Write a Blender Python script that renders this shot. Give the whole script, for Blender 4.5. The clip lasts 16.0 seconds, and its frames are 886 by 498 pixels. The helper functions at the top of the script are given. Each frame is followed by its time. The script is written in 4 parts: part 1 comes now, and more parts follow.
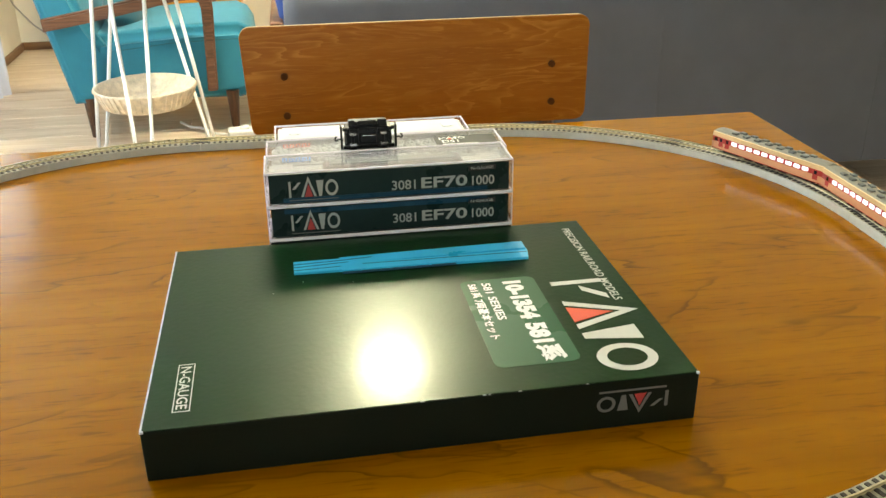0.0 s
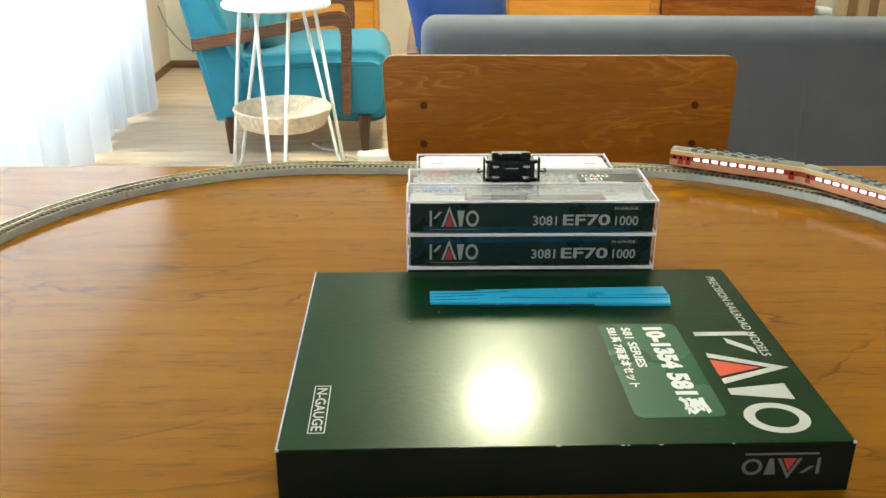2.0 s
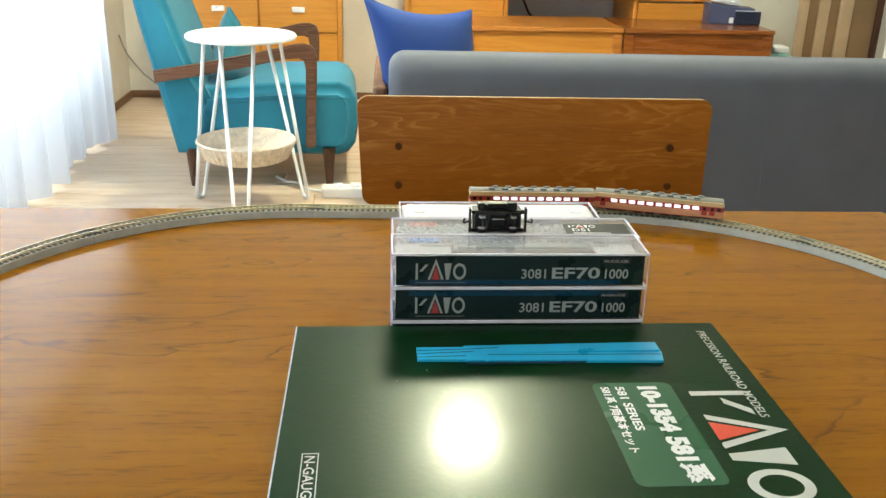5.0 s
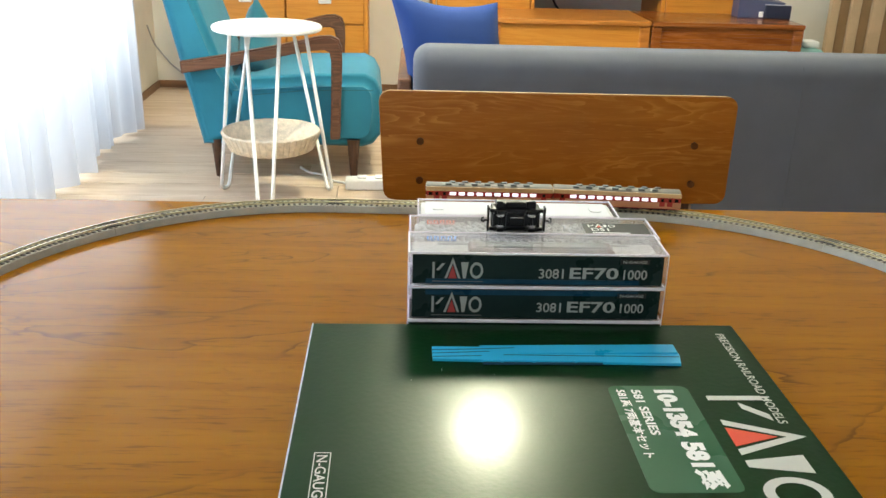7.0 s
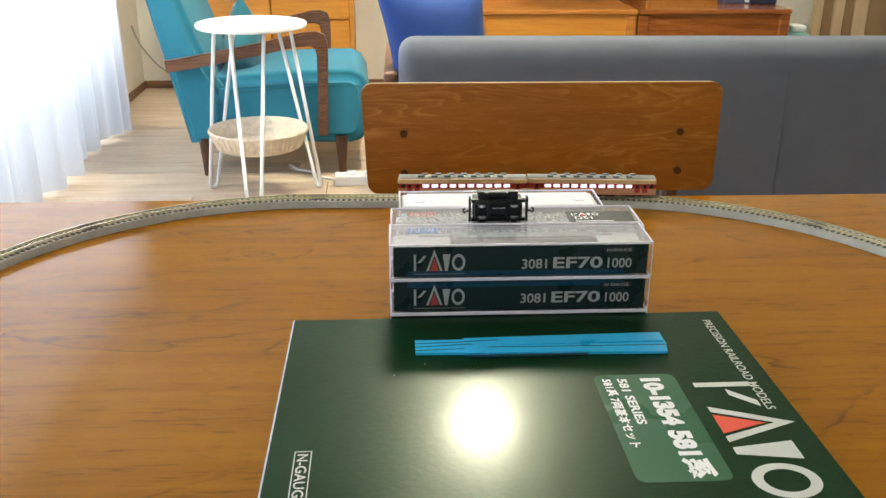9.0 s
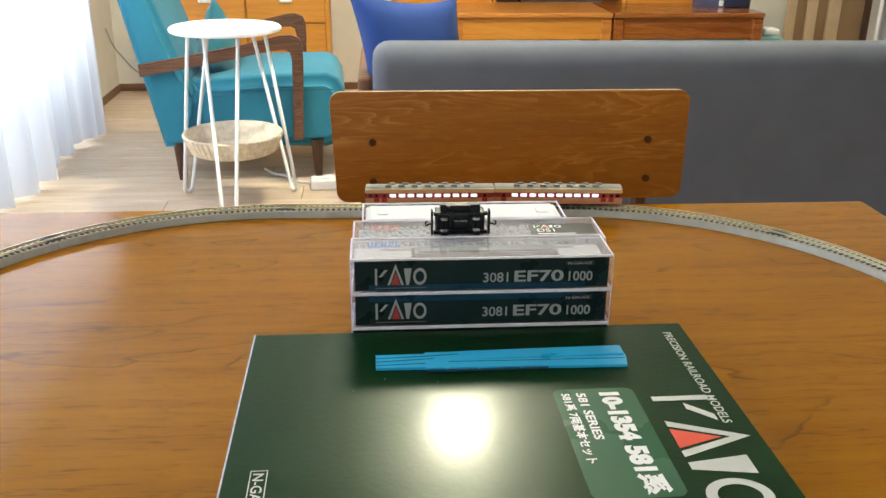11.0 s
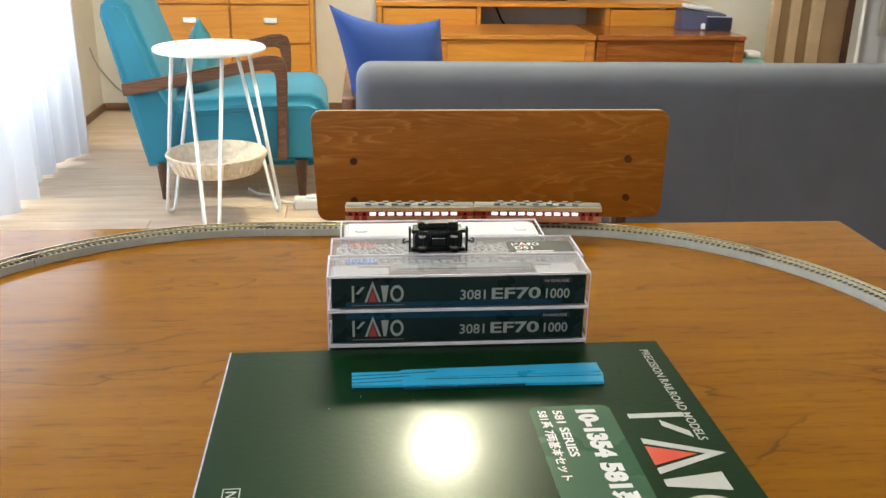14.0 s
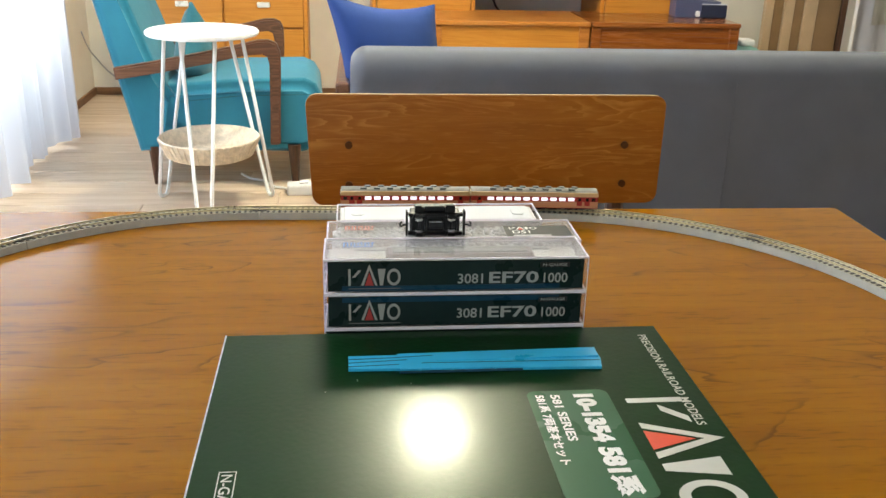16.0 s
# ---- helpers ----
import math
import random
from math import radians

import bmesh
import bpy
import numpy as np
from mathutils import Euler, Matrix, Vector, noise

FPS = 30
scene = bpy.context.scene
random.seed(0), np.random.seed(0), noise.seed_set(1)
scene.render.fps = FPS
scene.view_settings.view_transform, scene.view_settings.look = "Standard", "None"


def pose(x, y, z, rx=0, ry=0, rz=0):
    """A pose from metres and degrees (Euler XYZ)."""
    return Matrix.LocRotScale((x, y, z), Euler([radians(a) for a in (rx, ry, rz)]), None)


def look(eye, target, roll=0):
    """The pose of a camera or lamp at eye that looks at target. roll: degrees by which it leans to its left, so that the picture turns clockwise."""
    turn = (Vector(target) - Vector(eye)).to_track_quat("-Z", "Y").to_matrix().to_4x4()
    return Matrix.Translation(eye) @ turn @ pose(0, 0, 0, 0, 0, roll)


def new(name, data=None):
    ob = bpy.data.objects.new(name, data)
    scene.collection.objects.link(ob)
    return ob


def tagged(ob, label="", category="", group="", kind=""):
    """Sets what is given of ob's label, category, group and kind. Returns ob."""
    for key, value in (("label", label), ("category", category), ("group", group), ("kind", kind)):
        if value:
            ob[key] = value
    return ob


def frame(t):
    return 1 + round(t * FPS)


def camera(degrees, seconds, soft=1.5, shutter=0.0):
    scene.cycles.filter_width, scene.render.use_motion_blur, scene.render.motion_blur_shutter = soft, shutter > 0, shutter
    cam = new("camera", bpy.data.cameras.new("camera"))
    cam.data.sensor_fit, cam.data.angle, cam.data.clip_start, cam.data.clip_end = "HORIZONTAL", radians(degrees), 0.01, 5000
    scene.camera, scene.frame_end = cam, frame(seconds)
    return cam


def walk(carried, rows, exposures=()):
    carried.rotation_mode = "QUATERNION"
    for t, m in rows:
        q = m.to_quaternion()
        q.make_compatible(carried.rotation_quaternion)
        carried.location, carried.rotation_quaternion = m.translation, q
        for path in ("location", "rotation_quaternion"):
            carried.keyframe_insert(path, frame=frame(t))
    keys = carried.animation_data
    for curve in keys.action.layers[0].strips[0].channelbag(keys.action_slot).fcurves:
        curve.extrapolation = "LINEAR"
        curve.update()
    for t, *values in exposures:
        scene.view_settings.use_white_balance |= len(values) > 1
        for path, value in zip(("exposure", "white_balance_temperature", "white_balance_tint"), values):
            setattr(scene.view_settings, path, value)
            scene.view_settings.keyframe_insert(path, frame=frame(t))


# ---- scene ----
cam = camera(51.62, 16.0)
# lights to tune
WINDOW_POWER, REAR_POWER, SIDE_POWER, LAMP_GLOW = 154.0, 14.0, 24.0, 370.0
LAMP_X, LAMP_Y, LAMP_R = 0.42, 2.40, 0.122
# seconds, eye, yaw to the right, pitch, lean to the left
PATH = [
    (0, 0.0905, -0.6627, 1.0434, 9.972, -24.506, -0.519),
    (0.5, 0.0815, -0.6585, 1.0435, 5.629, -23.580, -0.629),
    (1, 0.0792, -0.6622, 1.0427, 3.588, -22.994, -0.689),
    (1.5, 0.0728, -0.6562, 1.0431, 2.298, -23.048, -0.152),
    (2, 0.0734, -0.6519, 1.0423, 2.223, -22.551, 0.403),
    (2.5, 0.0754, -0.6474, 1.0386, 3.142, -22.814, 0.969),
    (3, 0.0688, -0.6404, 1.0433, 3.907, -23.149, 1.021),
    (3.5, 0.0792, -0.6276, 1.0531, 4.911, -22.796, 1.191),
    (4, 0.0794, -0.6275, 1.0563, 6.410, -21.926, 0.867),
    (4.5, 0.0672, -0.6248, 1.0561, 6.335, -21.253, 1.201),
    (5, 0.0544, -0.6255, 1.0510, 4.912, -20.669, 1.577),
    (5.2, 0.0538, -0.6237, 1.0491, 4.227, -20.653, 1.757),
    (7.3, 0.0635, -0.6206, 1.0579, 3.299, -21.258, 1.740),
    (7.5, 0.0672, -0.6201, 1.0601, 3.626, -21.049, 1.621),
    (8, 0.0732, -0.6167, 1.0605, 3.696, -20.864, 1.040),
    (8.5, 0.0722, -0.6152, 1.0535, 3.601, -20.826, 0.640),
    (8.7, 0.0694, -0.6140, 1.0500, 3.601, -21.336, 0.452),
    (10.8, 0.0824, -0.6106, 1.0554, 4.311, -22.014, 0.382),
    (11, 0.0836, -0.6102, 1.0586, 5.057, -21.499, 0.605),
    (11.5, 0.0827, -0.6084, 1.0594, 5.527, -20.498, 0.755),
    (12, 0.0796, -0.6097, 1.0581, 5.968, -20.083, 0.767),
    (12.5, 0.0808, -0.6097, 1.0568, 5.724, -20.086, 0.378),
    (13, 0.0842, -0.6075, 1.0559, 5.387, -20.368, 0.062),
    (13.5, 0.0888, -0.6118, 1.0598, 5.807, -20.329, 0.135),
    (14, 0.0895, -0.6113, 1.0561, 6.014, -20.190, 1.039),
    (14.5, 0.0889, -0.6095, 1.0537, 6.180, -20.337, 1.506),
    (15, 0.0887, -0.6088, 1.0529, 6.344, -20.424, 1.629),
    (15.5, 0.0884, -0.6084, 1.0514, 6.458, -20.610, 1.599),
    (16, 0.0862, -0.6072, 1.0517, 6.554, -20.978, 1.530),
]
walk(cam, [(t, look((x, y, z), (x + math.sin(radians(a)) * math.cos(radians(p)), y + math.cos(radians(a)) * math.cos(radians(p)), z + math.sin(radians(p))), r))
           for t, x, y, z, a, p, r in PATH],
     [(0.0, 0.48, 7050, -3), (0.5, 0.50, 6880, -5), (1.5, 0.42, 6550, -6), (3.0, 0.33, 6300, -6), (5.0, 0.30, 6270, -3), (8.0, 0.20, 6250, 2), (16.0, 0.21, 6360, 4)])

# ---- world and lights ----
TOP = 0.72                       # table top height
world = bpy.data.worlds.new("sky")
scene.world = world
world.use_nodes = True
wn = world.node_tree.nodes
sky = wn.new("ShaderNodeTexSky")
sky.sky_type, sky.sun_disc, sky.sun_elevation, sky.sun_rotation = "NISHITA", False, radians(40), radians(250)
wn["Background"].inputs["Strength"].default_value = 0.12
world.node_tree.links.new(sky.outputs[0], wn["Background"].inputs["Color"])


def area_lamp(name, m, sx, sy, power, colour):
    data = bpy.data.lights.new(name, "AREA")
    data.shape, data.size, data.size_y, data.energy, data.color = "RECTANGLE", sx, sy, power, colour
    ob = new(name, data)
    ob.matrix_world = m
    return ob


area_lamp("window_daylight", look((-1.42, 1.8, 1.33), (0, 1.8, 1.2)), 3.7, 1.65, WINDOW_POWER, (0.94, 0.97, 1.0))
# Added fill from behind the camera; no window is known there.
area_lamp("rear_fill_light", look((-0.2, -3.32, 1.35), (-0.2, 0, 1.2)), 1.5, 1.4, REAR_POWER, (0.9, 0.95, 1.0))
area_lamp("side_daylight", look((5.68, 3.4, 1.5), (0, 3.4, 1.4)), 1.7, 1.2, SIDE_POWER, (1.0, 0.98, 0.95))


# ---- materials ----
def nodes(name):
    m = bpy.data.materials.new(name)
    m.use_nodes = True
    t = m.node_tree
    return m, t.nodes, t.links, t.nodes["Principled BSDF"]


def coords(n, l, scale, piece=False):
    tc = n.new("ShaderNodeTexCoord")
    mp = n.new("ShaderNodeMapping")
    mp.inputs["Scale"].default_value = scale
    l.new(tc.outputs["Object"], mp.inputs["Vector"])
    if piece:
        info = n.new("ShaderNodeObjectInfo")
        mul = n.new("ShaderNodeMath")
        mul.operation = "MULTIPLY"
        mul.inputs[1].default_value = 37.0
        l.new(info.outputs["Random"], mul.inputs[0])
        comb = n.new("ShaderNodeCombineXYZ")
        for i in range(3):
            l.new(mul.outputs[0], comb.inputs[i])
        l.new(comb.outputs[0], mp.inputs["Location"])
    return mp.outputs[0]


def noise_of(n, l, vec, scale, detail=4, rough=0.55, distort=0.0):
    t = n.new("ShaderNodeTexNoise")
    t.inputs["Scale"].default_value, t.inputs["Detail"].default_value = scale, detail
    t.inputs["Roughness"].default_value, t.inputs["Distortion"].default_value = rough, distort
    l.new(vec, t.inputs["Vector"])
    return t.outputs["Fac"]


def ramp(n, l, fac, stops):
    r = n.new("ShaderNodeValToRGB")
    e = r.color_ramp.elements
    while len(e) < len(stops):
        e.new(0.5)
    for k, (p, c) in zip(e, stops):
        k.position, k.color = p, (*c, 1)
    l.new(fac, r.inputs[0])
    return r.outputs[0]


def bumped(n, l, bsdf, fac, strength, distance=0.001):
    b = n.new("ShaderNodeBump")
    b.inputs["Strength"].default_value, b.inputs["Distance"].default_value = strength, distance
    l.new(fac, b.inputs["Height"])
    l.new(b.outputs[0], bsdf.inputs["Normal"])


def tint(c, k):
    return tuple(min(1, v * k) for v in c)


def surface(name, base, rough=0.5, metal=0.0, vary=0.12, scale=8.0, fine=180.0, bump=0.15, coat=0.0, piece=False, distance=0.0006, spread=0.08, spec=0.5, detail=3, tone=(1, 1, 1)):
    """A plain surface with stains at two scales, uneven gloss and fine relief."""
    m, n, l, b = nodes(name)
    v = coords(n, l, (1, 1, 1), piece)
    big, small = noise_of(n, l, v, scale), noise_of(n, l, v, fine, detail)
    mix = n.new("ShaderNodeMath")
    mix.operation = "MULTIPLY_ADD"
    mix.inputs[1].default_value = 0.35
    l.new(small, mix.inputs[0])
    half = n.new("ShaderNodeMath")
    half.operation = "MULTIPLY"
    half.inputs[1].default_value = 0.65
    l.new(big, half.inputs[0])
    l.new(half.outputs[0], mix.inputs[2])
    l.new(ramp(n, l, mix.outputs[0], [(0.3, tint(base, 1 - vary)), (0.7, tint(base, 1 + vary))]), b.inputs["Base Color"])
    lo, hi = max(0.02, rough - spread), min(1, rough + spread)
    l.new(ramp(n, l, big, [(0.3, (lo,) * 3), (0.7, (hi,) * 3)]), b.inputs["Roughness"])
    b.inputs["Metallic"].default_value, b.inputs["Coat Weight"].default_value, b.inputs["Coat Roughness"].default_value = metal, coat, 0.125
    b.inputs["Specular IOR Level"].default_value, b.inputs["Specular Tint"].default_value = spec, (*tone, 1)
    if bump:
        bumped(n, l, b, small, bump, distance)
    return m


def wood(name, dark, mid, light, along="x", size=1.0, rough=0.35, coat=0.0, bump=0.12, piece=False, figure=2.2, stops=(0.32, 0.52, 0.78), spec=0.5, sheen_tone=(1, 1, 1)):
    """Sawn wood: flowing figure and fine pores along one axis."""
    m, n, l, b = nodes(name)
    k = {"x": (1.6, 22, 22), "y": (22, 1.6, 22), "z": (22, 22, 1.6)}[along]
    f = {"x": (8, 420, 420), "y": (420, 8, 420), "z": (420, 420, 8)}[along]
    v = coords(n, l, tuple(a / size for a in k), piece)
    w = coords(n, l, tuple(a / size for a in f), piece)
    fig = noise_of(n, l, v, 1.0, 5, 0.6, figure)
    rings = n.new("ShaderNodeMath")
    rings.operation = "MULTIPLY"
    rings.inputs[1].default_value = 5.0
    l.new(fig, rings.inputs[0])
    frac = n.new("ShaderNodeMath")
    frac.operation = "PINGPONG"
    frac.inputs[1].default_value = 0.5
    l.new(rings.outputs[0], frac.inputs[0])
    pores = noise_of(n, l, w, 1.0, 3, 0.6)
    wide = noise_of(n, l, coords(n, l, (2, 2, 2), piece), 1.2, 2)
    s1 = n.new("ShaderNodeMath")
    s1.operation = "MULTIPLY_ADD"
    s1.inputs[1].default_value = 0.55
    l.new(frac.outputs[0], s1.inputs[0])
    s2 = n.new("ShaderNodeMath")
    s2.operation = "MULTIPLY_ADD"
    s2.inputs[1].default_value = 0.45
    l.new(pores, s2.inputs[0])
    s3 = n.new("ShaderNodeMath")
    s3.operation = "MULTIPLY"
    s3.inputs[1].default_value = 0.45
    l.new(wide, s3.inputs[0])
    l.new(s3.outputs[0], s2.inputs[2])
    l.new(s2.outputs[0], s1.inputs[2])
    l.new(ramp(n, l, s1.outputs[0], [(stops[0], dark), (stops[1], mid), (stops[2], light)]), b.inputs["Base Color"])
    l.new(ramp(n, l, pores, [(0.3, (rough + 0.1,) * 3), (0.7, (max(0.05, rough - 0.06),) * 3)]), b.inputs["Roughness"])
    b.inputs["Coat Weight"].default_value, b.inputs["Coat Roughness"].default_value = coat, 0.18
    b.inputs["Specular IOR Level"].default_value, b.inputs["Specular Tint"].default_value = spec, (*sheen_tone, 1)
    bumped(n, l, b, pores, bump, 0.0005)
    return m


def figured(name, base, line, pale, turns=9.0, stretch=(0.9, 6.5), pore=(9, 520), rough=0.16, spec=0.45, reach=0.16, depth=0.75, sheen_tone=(1, 1, 1)):
    """Flat-sawn veneer: pointed growth lines, fine pores along x and slow changes of tone."""
    m, n, l, b = nodes(name)

    def calc(op, a, c, d=None):
        k = n.new("ShaderNodeMath")
        k.operation = op
        for i, v in enumerate((a, c, d)):
            if v is None:
                continue
            if isinstance(v, (int, float)):
                k.inputs[i].default_value = v
            else:
                l.new(v, k.inputs[i])
        return k.outputs[0]

    def blend(fac, a, c):
        k = n.new("ShaderNodeMix")
        k.data_type = "RGBA"
        l.new(fac, k.inputs[0])
        for i, v in ((6, a), (7, c)):
            if isinstance(v, tuple):
                k.inputs[i].default_value = (*v, 1)
            else:
                l.new(v, k.inputs[i])
        return k.outputs[2]

    v = coords(n, l, (stretch[0], stretch[1], stretch[1]))
    field = noise_of(n, l, v, 1.0, 4, 0.45, 0.5)
    jitter = noise_of(n, l, coords(n, l, (14, 120, 120)), 1.0, 2, 0.5)
    rings = calc("FRACT", calc("MULTIPLY_ADD", jitter, 0.22, calc("MULTIPLY", field, turns)), 0)
    edge = ramp(n, l, rings, [(0.0, (1, 1, 1)), (reach * 0.35, (0.75,) * 3), (reach, (0.22,) * 3), (0.55, (0, 0, 0)), (0.97, (0, 0, 0)), (1.0, (1, 1, 1))])
    patch = ramp(n, l, noise_of(n, l, coords(n, l, (4.0, 16, 16)), 1.0, 3, 0.55), [(0.46, (0.08,) * 3), (0.60, (1, 1, 1))])
    pores = noise_of(n, l, coords(n, l, (pore[0], pore[1], pore[1])), 1.0, 2, 0.6)
    streak = noise_of(n, l, coords(n, l, (2.5, 70, 70)), 1.0, 4, 0.6)
    slow = noise_of(n, l, coords(n, l, (1.4, 3.2, 3.2)), 1.0, 3, 0.5)
    ground = blend(ramp(n, l, calc("MULTIPLY_ADD", streak, 0.5, calc("MULTIPLY", slow, 0.5)), [(0.38, (0, 0, 0)), (0.64, (1, 1, 1))]), base, pale)
    grain = calc("MULTIPLY", calc("MULTIPLY", edge, patch), depth)
    dashes = calc("MULTIPLY", ramp(n, l, pores, [(0.33, (0.85,) * 3), (0.45, (0, 0, 0))]), ramp(n, l, streak, [(0.35, (1, 1, 1)), (0.7, (0.25,) * 3)]))
    l.new(blend(calc("MAXIMUM", grain, calc("MULTIPLY", dashes, 0.8 * depth)), ground, line), b.inputs["Base Color"])
    l.new(ramp(n, l, calc("MULTIPLY_ADD", pores, 0.3, calc("MULTIPLY", slow, 0.7)), [(0.3, (rough + 0.05,) * 3), (0.7, (max(0.05, rough - 0.04),) * 3)]), b.inputs["Roughness"])
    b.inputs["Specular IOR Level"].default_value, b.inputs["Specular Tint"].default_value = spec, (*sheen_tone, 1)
    bumped(n, l, b, calc("MULTIPLY_ADD", pores, 0.6, calc("MULTIPLY", grain, -0.4)), 0.06, 0.0004)
    return m


def cloth(name, base, thread=900.0, vary=0.18, rough=0.9, sheen=0.3, big=6.0):
    m, n, l, b = nodes(name)
    v = coords(n, l, (1, 1, 1))
    weave = noise_of(n, l, v, thread, 2)
    soft = noise_of(n, l, v, big, 4)
    add = n.new("ShaderNodeMath")
    add.operation = "MULTIPLY_ADD"
    add.inputs[1].default_value = 0.4
    l.new(weave, add.inputs[0])
    h = n.new("ShaderNodeMath")
    h.operation = "MULTIPLY"
    h.inputs[1].default_value = 0.6
    l.new(soft, h.inputs[0])
    l.new(h.outputs[0], add.inputs[2])
    l.new(ramp(n, l, add.outputs[0], [(0.32, tint(base, 1 - vary)), (0.68, tint(base, 1 + vary))]), b.inputs["Base Color"])
    b.inputs["Roughness"].default_value, b.inputs["Sheen Weight"].default_value = rough, sheen
    bumped(n, l, b, add.outputs[0], 0.35, 0.002)
    return m


def clear(name, tone=(0.97, 0.97, 0.98), gloss=0.06, haze=0.0):
    """Clear plastic or glass: see-through, with a gloss that follows Fresnel. haze mixes in diffuse white."""
    m, n, l, b = nodes(name)
    out = n["Material Output"]
    tr, gl, df = n.new("ShaderNodeBsdfTransparent"), n.new("ShaderNodeBsdfGlossy"), n.new("ShaderNodeBsdfDiffuse")
    lw, pw, fr = n.new("ShaderNodeLayerWeight"), n.new("ShaderNodeMath"), n.new("ShaderNodeMath")
    mx, mh = n.new("ShaderNodeMixShader"), n.new("ShaderNodeMixShader")
    lw.inputs["Blend"].default_value = 0.5
    pw.operation, fr.operation = "POWER", "MULTIPLY_ADD"
    pw.inputs[1].default_value, fr.inputs[1].default_value, fr.inputs[2].default_value = 5.0, 0.94, 0.05
    l.new(lw.outputs["Facing"], pw.inputs[0]), l.new(pw.outputs[0], fr.inputs[0])
    tr.inputs[0].default_value, gl.inputs["Roughness"].default_value = (*tone, 1), gloss
    df.inputs[0].default_value = (0.85, 0.86, 0.88, 1)
    mh.inputs[0].default_value = haze
    l.new(tr.outputs[0], mh.inputs[1]), l.new(df.outputs[0], mh.inputs[2])
    l.new(fr.outputs[0], mx.inputs[0]), l.new(mh.outputs[0], mx.inputs[1]), l.new(gl.outputs[0], mx.inputs[2])
    l.new(mx.outputs[0], out.inputs[0])
    return m


def glow(name, colour, strength):
    m, n, l, b = nodes(name)
    b.inputs["Base Color"].default_value = (*colour, 1)
    b.inputs["Emission Color"].default_value, b.inputs["Emission Strength"].default_value = (*colour, 1), strength
    return m


def sheer(name):
    m, n, l, b = nodes(name)
    out = n["Material Output"]
    df, tl, tr = n.new("ShaderNodeBsdfDiffuse"), n.new("ShaderNodeBsdfTranslucent"), n.new("ShaderNodeBsdfTransparent")
    m1, m2 = n.new("ShaderNodeMixShader"), n.new("ShaderNodeMixShader")
    v = coords(n, l, (1, 1, 1))
    col = ramp(n, l, noise_of(n, l, v, 700, 2), [(0.3, (0.64, 0.66, 0.74)), (0.7, (0.71, 0.73, 0.79))])
    l.new(col, df.inputs[0]), l.new(col, tl.inputs[0])
    m1.inputs[0].default_value, m2.inputs[0].default_value = 0.6, 0.04
    l.new(df.outputs[0], m1.inputs[1]), l.new(tl.outputs[0], m1.inputs[2])
    l.new(m1.outputs[0], m2.inputs[1]), l.new(tr.outputs[0], m2.inputs[2])
    l.new(m2.outputs[0], out.inputs[0])
    return m


